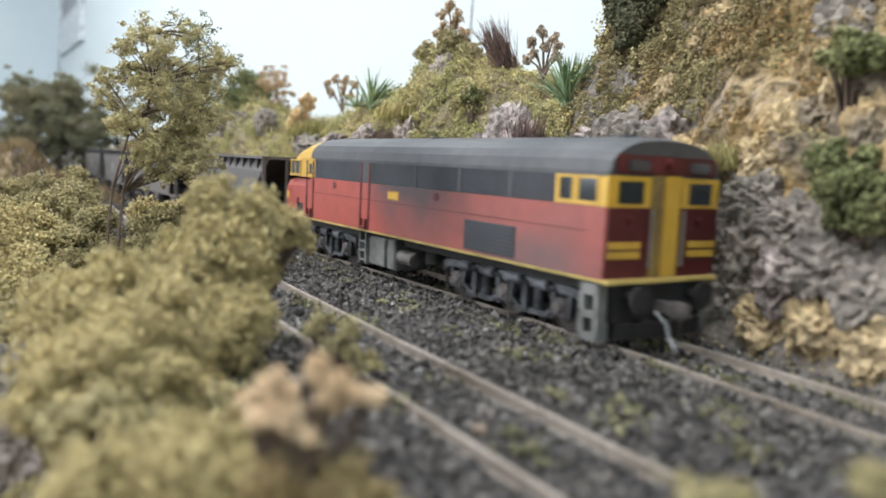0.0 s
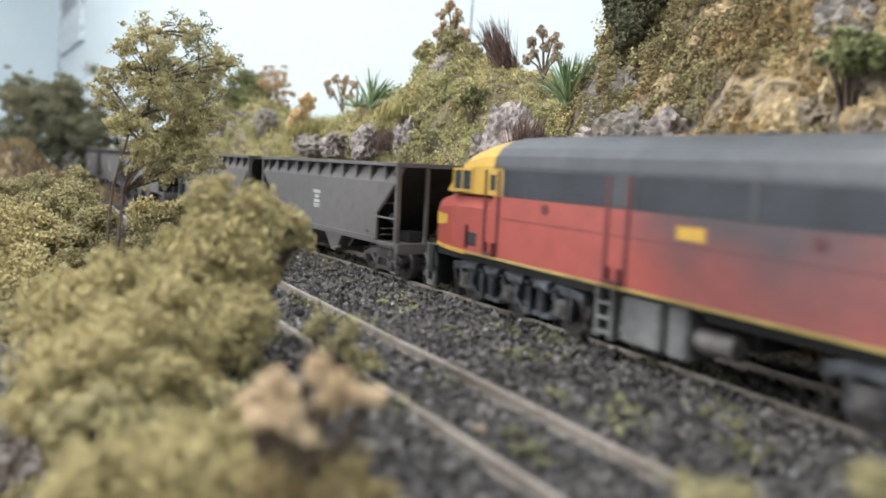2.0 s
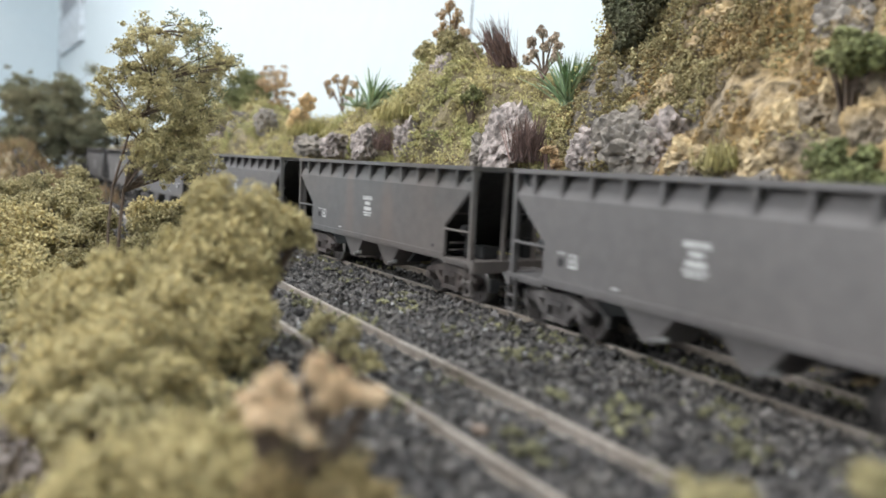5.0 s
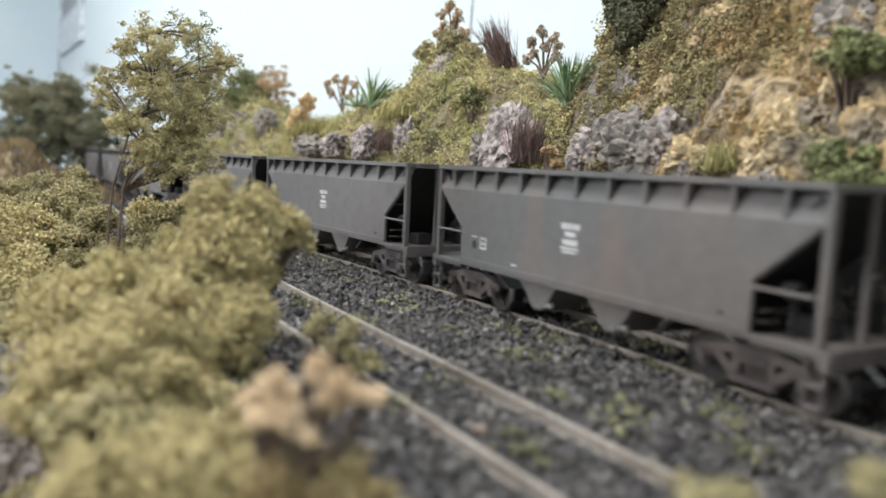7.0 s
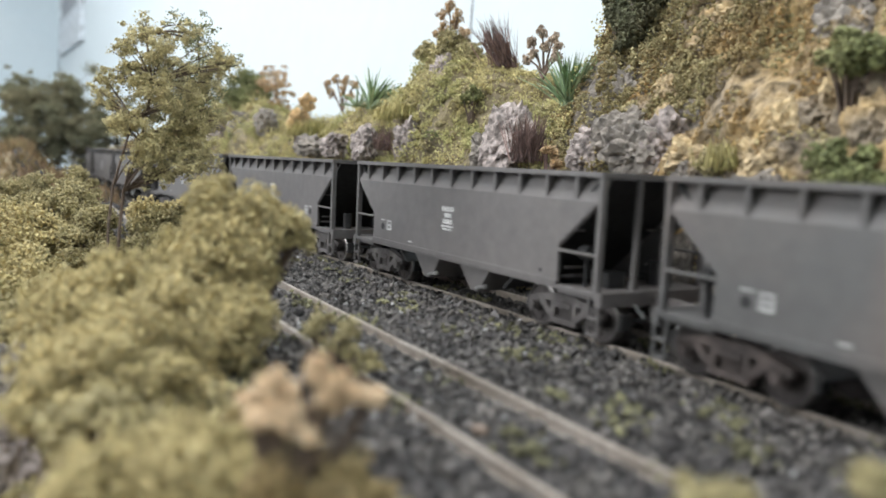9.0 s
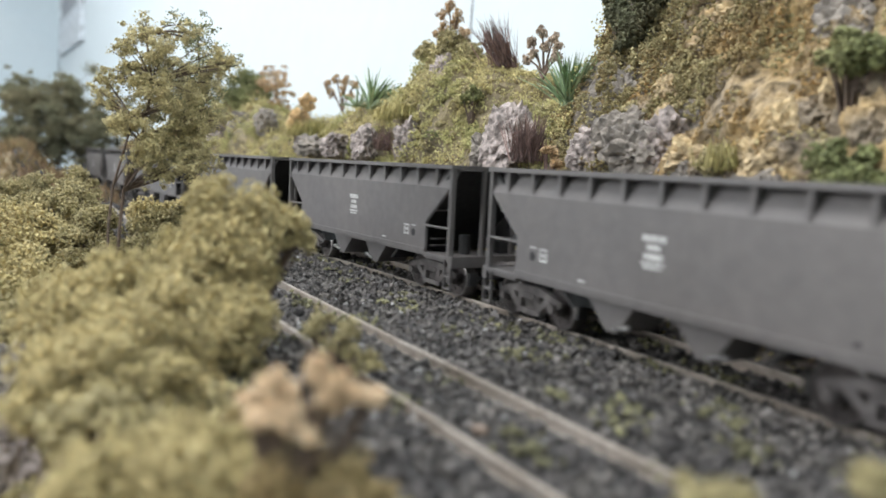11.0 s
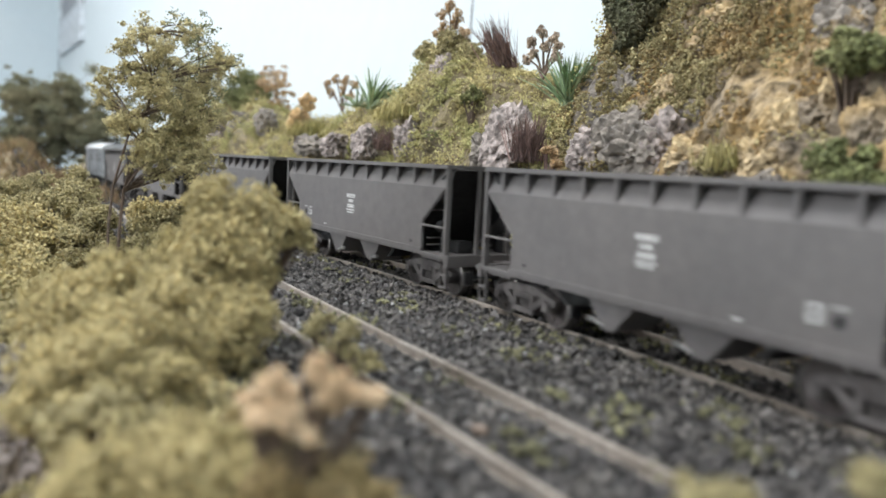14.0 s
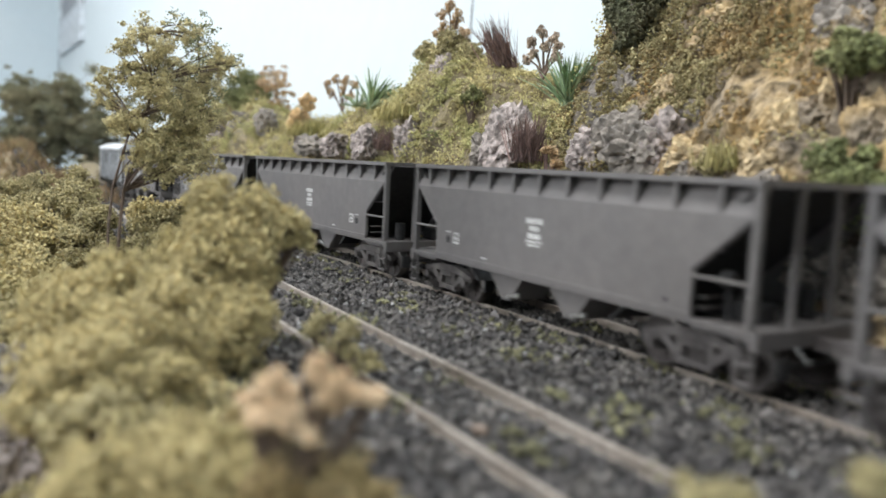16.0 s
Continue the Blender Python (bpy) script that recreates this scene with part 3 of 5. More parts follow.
def hopper(rust=False):
    """Bogie coal hopper: flat sides with cut-away ends, sloping end sheets, ribbed top band."""
    root = tagged(empty("coal_hopper"), "grimy dark grey bogie coal hopper wagon with white markings", "railway wagon", "train of coal hoppers")
    paint = M_HOP_RUST if rust else M_HOP
    for side in (-1, 1):
        y = side * 16.0
        bm = bmesh.new()
        prism(bm, [(-45.2, 12.0), (45.2, 12.0), (45.2, 20.6), (56.6, 30.2), (-56.6, 30.2), (-45.2, 20.6)], y, y - side * 0.8)
        sheet = part("side_sheet", bm, paint, root, "flat dark grey steel hopper side")
        bm = bmesh.new()
        loft(bm, [[(x, y, 30.2), (x, y - side * 2.5, 35.2), (x, y - side * 3.1, 35.2), (x, y - side * 0.8, 30.2)] for x in (-57.2, 57.2)])
        band = part("top_band", bm, paint, root)
        for k in range(11):
            x = -50 + k * 10
            bm = bmesh.new()
            a = [(x - 0.42, y + side * 0.04, 30.6), (x - 0.42, y + side * 0.2, 35.2), (x - 0.42, y - side * 2.3, 35.2)]
            loft(bm, [a, [(x + 0.42, q[1], q[2]) for q in a]])
            part("rib", bm, paint, band)
        bm = bmesh.new()
        bx(bm, -HL, HL, side * 13.2, side * HWD, 35.2, RIM, 0.15)
        part("top_rail", bm, paint, root)
        bm = bmesh.new()
        bx(bm, -45.4, 45.4, y - side * 0.3, y + side * 0.35, 11.6, 12.6)
        bx(bm, -HL, HL, y - side * 2.2, y + side * 0.2, 10.7, 11.6, 0.1)
        part("side_sill", bm, paint, root)
        for e in (-1, 1):
            bm = bmesh.new()
            bx(bm, e * 57.4 - 0.65, e * 57.4 + 0.65, y - side * 1.3, y + side * 0.2, 11.6, 35.2, 0.1)
            part("corner_post", bm, paint, root)
            bm = bmesh.new()
            rod(bm, (e * 45.2, y, 19.2), (e * 57.4, y, 19.2), 0.32, 6)
            part("hand_rail", bm, paint, root)
            bm = bmesh.new()
            rod(bm, (e * 56.6, y - side * 0.4, 30.0), (e * 45.4, y - side * 0.4, 20.6), 0.5, 4)
            part("edge_angle", bm, paint, root)
        # markings: lettering too small to read, a square plate and a round hole
        bm = bmesh.new()
        for i, (w, h, z) in enumerate(((3.1, 1.3, 24.6), (1.8, 1.1, 22.9), (2.5, 1.2, 21.2), (3.0, 0.5, 19.9), (2.4, 0.5, 19.1))):
            for k in range(5):
                bx(bm, -0.8 * side * -1 - w + k * w * 0.4, -0.8 * side * -1 - w + k * w * 0.4 + w * 0.3, y, y + side * 0.06, z - h / 2, z + h / 2)
        part("lettering", bm, M_MARK, sheet, "rows of small faded white lettering")
        bm = bmesh.new()
        for x0, x1, z0, z1 in ((-36, -33.2, 18.2, 18.7), (-36, -33.2, 15.7, 16.2), (-36, -35.5, 16.2, 18.2), (-33.7, -33.2, 16.2, 18.2), (-35.1, -34.1, 16.8, 17.6)):
            bx(bm, x0, x1, y, y + side * 0.06, z0, z1)
        bx(bm, -39.8, -37.2, y, y + side * 0.06, 18.4, 18.8)
        bx(bm, -22, -19.8, y, y + side * 0.06, 13.4, 13.8)
        part("marking_plate", bm, M_MARK, sheet, "small white square marking plate")
        bm = bmesh.new()
        rod(bm, (-38.6, y - side * 0.2, 16.6), (-38.6, y + side * 0.1, 16.6), 1.05, 14)
        part("rivet_hole", rod(bmesh.new(), (39.5, y - side * 0.2, 14.0), (39.5, y + side * 0.1, 14.0), 0.5, 10), M_BLACK, sheet)
        part("round_hole", bm, M_BLACK, sheet)
    for e in (-1, 1):
        bm = bmesh.new()
        loft(bm, [[(e * 57.0, yy, 35.0), (e * 56.2, yy, 35.0), (e * 24, yy, 7.4), (e * 25, yy, 7.4)] for yy in (-15.0, 15.0)])
        # near-black rather than wagon paint: the shade of the end is painted in
        part("end_slope_sheet", bm, M_BLACK, root, "sloping hopper end sheet with shade put into its colour")
        bm = bmesh.new()
        bx(bm, e * 56.4, e * HL, -13.1, 13.1, 35.3, RIM, 0.15)
        part("end_rail", bm, paint, root)
        for yy in (-5.2, 5.2):
            bm = bmesh.new()
            bx(bm, e * 57.4 - 0.5, e * 57.4 + 0.5, yy - 0.5, yy + 0.5, 11.6, 35.2)
            part("end_post", bm, paint, root)
        bm = bmesh.new()
        bx(bm, e * 45, e * 59.2, -15.7, 15.7, 9.8, 11.55, 0.2)
        bx(bm, e * 57.6, e * 59.6, -16.2, 16.2, 8.6, 11.8, 0.2)
        part("end_platform", bm, paint, root, "dusty grey end platform and headstock")
        bm = bmesh.new()
        rod(bm, (e * 52, 7, 11.6), (e * 52, 7, 17), 1.6, 10)
        bx(bm, e * 48, e * 54, -9, -4, 11.6, 15, 0.3)
        rod(bm, (e * 50, -12, 11.6), (e * 50, -12, 19), 0.4, 6)
        rod(bm, (e * 48.8, -12, 19), (e * 51.2, -12, 19), 1.6, 10, 1.6)
        part("brake_equipment", bm, M_BLACK, root, "dark brake cylinder and handwheel")
        bm = bmesh.new()
        rod(bm, (e * 59.5, -6.5, 9), (e * 62.4, -6.5, 6.6), 0.3, 6)
        part("air_hose", bm, M_GREYP, root, "thin pale air hose")
        knuckle(root, e * 59, e)
        for side in (-1, 1):
            bm = bmesh.new()
            for z in (2.6, 6.0):
                bx(bm, e * 57.2 - 1.7, e * 57.2 + 1.7, side * 14.6, side * 16.2, z, z + 0.5)
            for xx in (-1.7, 1.3):
                bx(bm, e * 57.2 + xx, e * 57.2 + xx + 0.4, side * 15.4, side * 16.1, 2.6, 10.7)
            part("foot_step", bm, paint, root)
            bm = bmesh.new()
            for z in (13.5, 15.4, 23.4, 26.5):
                rod(bm, (e * 46.2, side * 9.5, z), (e * 46.2, side * 14.6, z), 0.25, 6)
            part("ladder_rung", bm, paint, root)
    bm = bmesh.new()
    bx(bm, -57, 57, -3, 3, 7.6, 10.4)
    part("centre_sill", bm, M_BLACK, root)
    for x in (-13, 11):
        for side in (-1, 1):
            bm = bmesh.new()
            loft(bm, [[(x - 8, yy, 11.4), (x - 1.2, yy, 4.6), (x + 2.2, yy, 4.6), (x + 7.5, yy, 11.4)] for yy in (side * 4, side * 14.6)])
            chute = part("discharge_chute", bm, paint, root, "dark bottom discharge chute")
            bm = bmesh.new()
            rod(bm, (x + 1.5, side * 14.8, 5.4), (x + 5.8, side * 14.9, 6.4), 0.38, 6)
            rod(bm, (x + 5.4, side * 14.4, 6.3), (x + 5.4, side * 15.3, 6.3), 0.6, 8)
            part("door_lever", bm, M_STEEL, chute, "bright worn steel door lever")
    spins = bogie(root, -44, 10, 5.1, M_TRUCK_RUST if rust else M_TRUCK) + bogie(root, 44, 10, 5.1, M_TRUCK_RUST if rust else M_TRUCK)
    return root, spins


def brake_van():
    root = tagged(empty("guards_van"), "pale grey bogie guards van with white roof at the train's end", "railway wagon")
    bm = bmesh.new()
    bx(bm, -52, 52, -15, 15, 11.5, 36, 0.4)
    part("body", bm, M_VAN, root)
    bm = bmesh.new()
    rings = []
    for x in (-60, 60):
        rings.append([(x, -16, 36)] + [(x, -16 * math.cos(a), 36 + 5.5 * math.sin(a)) for a in np.linspace(0.1, math.pi - 0.1, 9)] + [(x, 16, 36)])
    loft(bm, rings)
    part("roof", bm, M_VANROOF, root, "white curved van roof")
    for e in (-1, 1):
        for yy in (-15, -5, 5, 15):
            part("end_post", box(e * 58.6 - 0.5, e * 58.6 + 0.5, yy - 0.5, yy + 0.5, 11.5, 36), M_VANROOF, root)
        part("end_platform", box(e * 52, e * 60, -15.5, 15.5, 9, 11.5, 0.2), M_BLACK, root)
        part("end_panel", box(e * 58.2, e * 59, -15, 15, 12, 22), M_VANROOF, root)
        knuckle(root, e * 60, e)
        for side in (-1, 1):
            for x in (14, 34):
                part("window", box(e * x - 3, e * x + 3, side * 14.8, side * 15.15, 24, 32, 0.1), M_GLASS, root, "dark glazed van window")
            for k in range(7):
                part("plank_rib", box(e * (4 + k * 7.6) - 0.25, e * (4 + k * 7.6) + 0.25, side * 15, side * 15.4, 11.6, 35.8), M_VAN, root)
    part("underframe", box(-56, 56, -13, 13, 8, 11.4), M_BLACK, root)
    return root, bogie(root, -38, 10, 5.1, M_TRUCK) + bogie(root, 38, 10, 5.1, M_TRUCK)


def body_ring(x, hw, z0, zs, zr, n=10):
    """Cross section of the locomotive shell: flat sides, curved roof."""
    ring = [(x, -hw, z0), (x, -hw, zs)]
    for a in np.linspace(0, math.pi, n + 2)[1:-1]:
        ring.append((x, -hw * math.copysign(abs(math.cos(a)) ** 0.78, math.cos(a)), zs + (zr - zs) * math.sin(a) ** 0.92))
    return ring + [(x, hw, zs), (x, hw, z0)]


def locomotive():
    root = tagged(empty("diesel_locomotive"), "weathered red and yellow streamlined diesel locomotive with sooty roof", "locomotive")
    W = 16.9
    # shell in colour zones, each a part butted to the next
    bm = bmesh.new()
    loft(bm, [[(x, -W, 14.6), (x, -W, 29.4), (x, W, 29.4), (x, W, 14.6)] for x in (-60, 93)])
    part("lower_body", bm, M_RED, root, "faded red lower body side with soot stains")
    bm = bmesh.new()
    loft(bm, [[(x, -W + 0.25, 29.42), (x, -W + 0.25, 35.9), (x, W - 0.25, 35.9), (x, W - 0.25, 29.42)] for x in (-56, 77)])
    grille = part("grille_band", bm, M_NAVY, root, "dark blue-grey grille band along the body")
    bm = bmesh.new()
    loft(bm, [body_ring(x, W, 35.92, 36.7, 44.3) for x in np.linspace(-60, 89, 12)] + [body_ring(93.2, W - 0.2, 35.92, 36.5, 43.5)])
    loco_roof = part("roof", bm, M_ROOF, root, "sooty dark grey curved roof")
    bm = bmesh.new()
    loft(bm, [[(x, -W, 13.9), (x, -W - 0.12, 14.58), (x, W + 0.12, 14.58), (x, W, 13.9)] for x in (-72, 93.15)])
    part("sill_stripe", bm, M_STRIPE, root, "thin yellow sill stripe")
    # flat cab end
    bm = bmesh.new()
    loft(bm, [[(x, -W, 29.42), (x, -W, 35.9), (x, W, 35.9), (x, W, 29.42)] for x in (77.02, 93)])
    part("rear_cab", bm, M_YEL, root, "yellow cab window surround")
    for side in (-1, 1):
        for x0, x1 in ((78.6, 82.6), (84.6, 90.2)):
            glazing = part("cab_window", box(x0, x1, side * (W - 0.4), side * (W + 0.06), 30.3, 35.1, 0.1), M_GLASS, root, "dark cab side window")
            bmf = bmesh.new()
            for a0, a1, b0, b1 in ((x0 - 0.5, x1 + 0.5, 35.1, 35.6), (x0 - 0.5, x1 + 0.5, 29.8, 30.3), (x0 - 0.5, x0, 30.3, 35.1), (x1, x1 + 0.5, 30.3, 35.1)):
                bx(bmf, a0, a1, side * W, side * (W + 0.25), b0, b1)
            part("window_frame", bmf, M_YEL, glazing)
    # end faces away from the light; its shade is painted in as darker red
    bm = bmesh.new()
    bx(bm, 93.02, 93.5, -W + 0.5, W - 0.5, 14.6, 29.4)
    part("end_panel", bm, M_DKRED, root, "flat red cab end with its shade put into the paint")
    part("end_door", box(93.5, 94.0, -1.0, 3.9, 14.8, 36.2, 0.2), M_YEL, root, "yellow gangway door in the cab end")
    # brown-yellow stands for shadow in the gangway recess, painted into this leaf
    part("door_leaf", box(93.2, 93.6, -4.6, -1.1, 14.8, 36.2, 0.1), M_DULLYEL, root, "recessed door leaf with recess shadow painted brown-yellow")
    part("end_sill", box(93.2, 94.6, -W, W, 13.6, 14.7, 0.2), M_STRIPE, root, "pale yellow sill across the cab end")
    for side in (-1, 1):
        part("number_box", box(93.3, 94.3, side * 6.4, side * 12.4, 36.9, 39.2, 0.3), M_ROOF, root, "sooty indicator box above the end window")
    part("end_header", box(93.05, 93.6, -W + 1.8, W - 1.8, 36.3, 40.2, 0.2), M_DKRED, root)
    part("head_lamp", rod(bmesh.new(), (93.4, 0, 38.6), (94.6, 0, 38.6), 1.2, 14), M_DKRED, root, "dull red head lamp housing")
    for side in (-1, 1):
        part("end_window", box(93.1, 93.6, side * 7.0, side * 14.2, 30.2, 34.8, 0.1), M_GLASS, root, "dark cab end window")
        part("end_window_frame", box(93.05, 93.4, side * 5.0, side * 16.2, 29.45, 35.8), M_YEL, root)
        for z in (21.6, 19.6):
            part("end_stripe", box(93.5, 93.75, side * 7.2, side * (W - 0.6), z - 0.75, z + 0.75), M_YEL, root, "yellow end stripe")
        part("marker_lamp", rod(bmesh.new(), (93.5, side * 10.5, 26.5), (94.2, side * 10.5, 26.5), 1.0, 12), M_DKRED, root)
        part("hand_rail", rod(bmesh.new(), (94.2, side * 4.9, 17), (94.2, side * 4.9, 29), 0.25, 6), M_STEEL, root)
    # nose end: raked cab and rounded nose
    bm = bmesh.new()
    secs = [(-60, W, 29.4), (-72, W, 29.4), (-81, 16.2, 29.2), (-89, 14.6, 28.4), (-96, 12.2, 27.0), (-101, 9.0, 24.6), (-103.5, 5.6, 22.0)]
    rings = []
    for x, hw, zt in secs:
        zb = 14.62
        ring = [(x, -hw, zb), (x, -hw, zt - 3.5), (x, -hw * 0.93, zt - 0.9), (x, -hw * 0.72, zt), (x, hw * 0.72, zt), (x, hw * 0.93, zt - 0.9), (x, hw, zt - 3.5), (x, hw, zb)]
        rings.append(ring)
    loft(bm, rings)
    ob = part("nose", bm, M_RED, root, "rounded red nose")
    bm = bmesh.new()
    loft(bm, [[(x, -hw - 0.15, 13.6), (x, -hw - 0.15, 14.7), (x, hw + 0.15, 14.7), (x, hw + 0.15, 13.6)] for x, hw, _ in secs[1:]])
    part("nose_sill", bm, M_YEL, root, "yellow nose sill")
    for side in (-1, 1):
        bm = bmesh.new()
        loft(bm, [[(x, side * (hw - 0.3), z0), (x, side * (hw + 0.14), z0), (x, side * (hw + 0.14), z1), (x, side * (hw - 0.3), z1)] for x, hw, z0, z1 in ((-84.5, 15.5, 20.6, 23.0), (-89, 14.6, 20.0, 23.0), (-96, 12.2, 19.6, 23.0), (-101, 9.0, 19.4, 23.0))])
        part("nose_stripe", bm, M_YEL, root, "yellow nose whisker stripe")
    bm = bmesh.new()
    rings = [body_ring(x, hw, 29.42, zs, zr) for x, hw, zs, zr in ((-56.02, W, 36.7, 44.2), (-66, W, 36.6, 43.6), (-74, W - 0.2, 35.6, 41.4), (-80.5, W - 0.8, 33, 37.4), (-85.5, W - 1.8, 30.0, 31.2))]
    loft(bm, rings)
    part("front_cab", bm, M_CABYEL, root, "yellow raked driving cab with grimy roof")
    for side in (-1, 1):
        glazing = part("cab_window", box(-79, -70.4, side * (W - 0.9), side * (W + 0.08), 30.4, 35.2, 0.1), M_GLASS, root, "dark cab side window")
        bmf = bmesh.new()
        for a0, a1, b0, b1 in ((-79.7, -69.7, 35.2, 35.8), (-79.7, -69.7, 29.8, 30.4), (-79.7, -79, 30.4, 35.2), (-70.4, -69.7, 30.4, 35.2), (-75.2, -74.6, 30.4, 35.2)):
            bx(bmf, a0, a1, side * (W - 0.4), side * (W + 0.25), b0, b1)
        part("window_frame", bmf, M_YEL, glazing)
        part("windscreen", box(-83.6, -83.2, side * 1.2, side * 10, 31.0, 33.6, 0.1), M_GLASS, root, "dark windscreen pane").rotation_euler = (0, 0, 0)
        # doors, steps and hatches
        bmd = bmesh.new()
        for a0, a1 in ((-63.6, -62.9), (-57.7, -57.0)):
            bx(bmd, a0, a1, side * W, side * (W + 0.3), 14.7, 35.6)
        part("door_edge", bmd, M_DKRED, root)
        cab_door = part("cab_door", box(-62.8, -57.8, side * (W - 0.3), side * (W + 0.04), 29.6, 35.8), M_YEL, root)
        part("door_window", box(-61.6, -58.8, side * (W - 0.3), side * (W + 0.1), 30.6, 34.6, 0.1), M_GLASS, cab_door)
        bmd = bmesh.new()
        for a0, a1 in ((-18.3, -17.5), (-12.4, -11.6)):
            bx(bmd, a0, a1, side * W, side * (W + 0.3), 14.7, 35.8)
        part("door_panel", box(-17.4, -12.5, side * (W - 0.3), side * (W + 0.08), 29.5, 35.8), M_ROOF, root)
        part("engine_door", bmd, M_DKRED, root, "dark red edged engine room door")
        for x in (-60.3, -15):
            bms = bmesh.new()
            bx(bms, x - 2.2, x + 2.2, side * (W - 0.1), side * (W + 0.9), 14.7, 15.6, 0.1)
            bx(bms, x - 2.0, x - 1.4, side * W, side * (W + 0.8), 15.6, 18)
            bx(bms, x + 1.4, x + 2.0, side * W, side * (W + 0.8), 15.6, 18)
            part("door_step", bms, M_DKRED, root)
        # no recess is cut; a flush black patch paints its shade
        part("recess_patch", box(-71, -66.8, side * (W - 0.9), side * (W + 0.05), 16, 19.6, 0.1), M_BLACK, root, "flush black patch painting the shade of a step recess")
        part("recess_edge", box(-72, -71.1, side * (W - 0.2), side * (W + 0.5), 15.4, 21.4), M_DKRED, root)
        for x in (-38.5, 28):
            bmp = rod(bmesh.new(), (x, side * (W - 0.2), 27.5), (x, side * (W + 0.2), 27.5), 1.15, 16)
            part("round_vent", bmp, M_DKRED, root)
        bmn = bmesh.new()
        for k in range(4):
            bx(bmn, 0.8 + k * 1.5, 1.9 + k * 1.5, side * (W + 0.1), side * (W + 0.16), 25.4, 27.4)
        part("plate_bars", bmn, M_YEL, root)
        part("plate", box(0.3, 7.1, side * (W - 0.1), side * (W + 0.1), 25.0, 27.8), material("grimy_plate", (0.4, 0.2, 0.04), 0.5), root, "small yellow plate on the red side")
        # radiator shutters
        bmr = bmesh.new()
        bx(bmr, 42.5, 64, side * (W - 0.2), side * (W + 0.03), 15.2, 22.8)
        radiator = part("side_radiator", bmr, material("radiator_grey", (0.07, 0.06, 0.062), 0.6), root, "dark grey side radiator grille")
        for k in range(8):
            part("radiator_slat", box(42.8, 63.7, side * (W + 0.03), side * (W + 0.3), 15.5 + k * 0.92, 16.1 + k * 0.92), M_NAVY, radiator)
        part("seam", box(-56, 88, side * W, side * (W + 0.05), 24.1, 24.3), M_DKRED, root)
        for x in (-56, 15.5, 38.5, -11.2, 60.2):
            part("grille_divider", box(x, x + 1.3, side * (W - 0.3), side * (W + 0.05), 29.5, 35.8), M_ROOF, grille)
        for k in range(9):
            for x0, x1 in ((-54.4, -18.6), (-9.6, 15.2), (17, 38.2), (40, 60), (61.6, 76.8)):
                part("grille_slat", box(x0, x1, side * (W - 0.25), side * (W - 0.02), 29.8 + k * 0.68, 30.2 + k * 0.68), M_NAVY, grille)
        # underframe: tank, ladders, air reservoirs
        part("fuel_tank", box(-14.5, -3.5, side * 4, side * 15.0, 3.6, 12.6, 0.5), M_GREYP, root, "dusty grey tank")
        part("fuel_tank", box(-1.8, 3.2, side * 4, side * 15.2, 3.6, 12.9, 0.4), M_GREYP, root)
        part("air_reservoir", rod(bmesh.new(), (5, side * 13.6, 8), (13, side * 13.6, 8), 2.2, 14), M_TRUCK, root)
        bml = bmesh.new()
        for a in (-22, -17.6):
            bx(bml, a, a + 0.7, side * 13, side * 15, 3, 13.4)
        for z in (4, 7, 10):
            bx(bml, -21.3, -17.6, side * 12.6, side * 15, z, z + 0.5)
        part("ladder", bml, M_GREYP, root)
        for e, x in ((1, 88.6), (-1, -98.2)):
            bms = bmesh.new()
            y0, y1 = side * (12.5 if e < 0 else 13.2), side * (13.3 if e < 0 else 16.6)
            for z0, z1 in ((1.4, 3.0), (6.2, 7.6), (11, 13.5)):
                bx(bms, x - 2.2, x + 3.6, y0, y1, z0, z1)
            bx(bms, x - 2.2, x - 0.6, y0, y1, 1.4, 13.5)
            bx(bms, x + 2.2, x + 3.6, y0, y1, 1.4, 13.5)
            part("step_ladder", bms, M_GREYP, root, "grey corner step ladder with two openings")
            part("step_backing", box(x - 2.4, x + 3.2, side * 11, side * 12.4, 1.6, 13.4), M_BLACK, root)
    part("head_lamp", rod(bmesh.new(), (-103, -3.5, 25.2), (-104.6, -3.5, 25.2), 1.5, 14), M_GREYP, root, "round grey nose head lamp")
    for side in (-1, 1):
        part("eave_strip", box(-55.8, 92.6, side * (W - 0.1), side * (W + 0.14), 35.7, 36.6), M_ROOF, root, "sooty strip below the roof")
    for e, x in ((1, 92), (-1, -96)):
        part("buffer_beam", box(x - 2, x + 1.2, -14, 14, 5.5, 13.5, 0.3), M_BLACK, root)
        bm = bmesh.new()
        loft(bm, [[(x + e * 1.5, yy * 13, 2.0), (x + e * (4.5 - 2.5 * abs(yy)), yy * 13, 2.0), (x + e * (4.5 - 2.5 * abs(yy)), yy * 13, 5.4), (x + e * 1.5, yy * 13, 5.4)] for yy in (-1, -0.5, 0, 0.5, 1)])
        part("pilot", bm, M_BLACK, root, "dark pilot plate")
        for side in (-1, 1):
            part("buffer", rod(rod(bmesh.new(), (x, side * 9.5, 10.6), (x + e * 4.5, side * 9.5, 10.6), 1.2, 12), (x + e * 4.5, side * 9.5, 10.6), (x + e * 5.3, side * 9.5, 10.6), 2.9, 18), M_BLACK, root, "black round buffer")
        knuckle(root, x + e * 1, e, 8.5)
        bm = bmesh.new()
        pts = [(x + e * 3, -2.6, 7.5), (x + e * 6.5, -2.9, 5.5), (x + e * 7.5, -3.0, 2.8), (x + e * 9.5, -3.0, 0.9)]
        for a, b in zip(pts, pts[1:]):
            rod(bm, a, b, 0.45, 8)
        part("air_hose", bm, M_VAN, root, "pale rubber air hose")
    ZR = -3.2
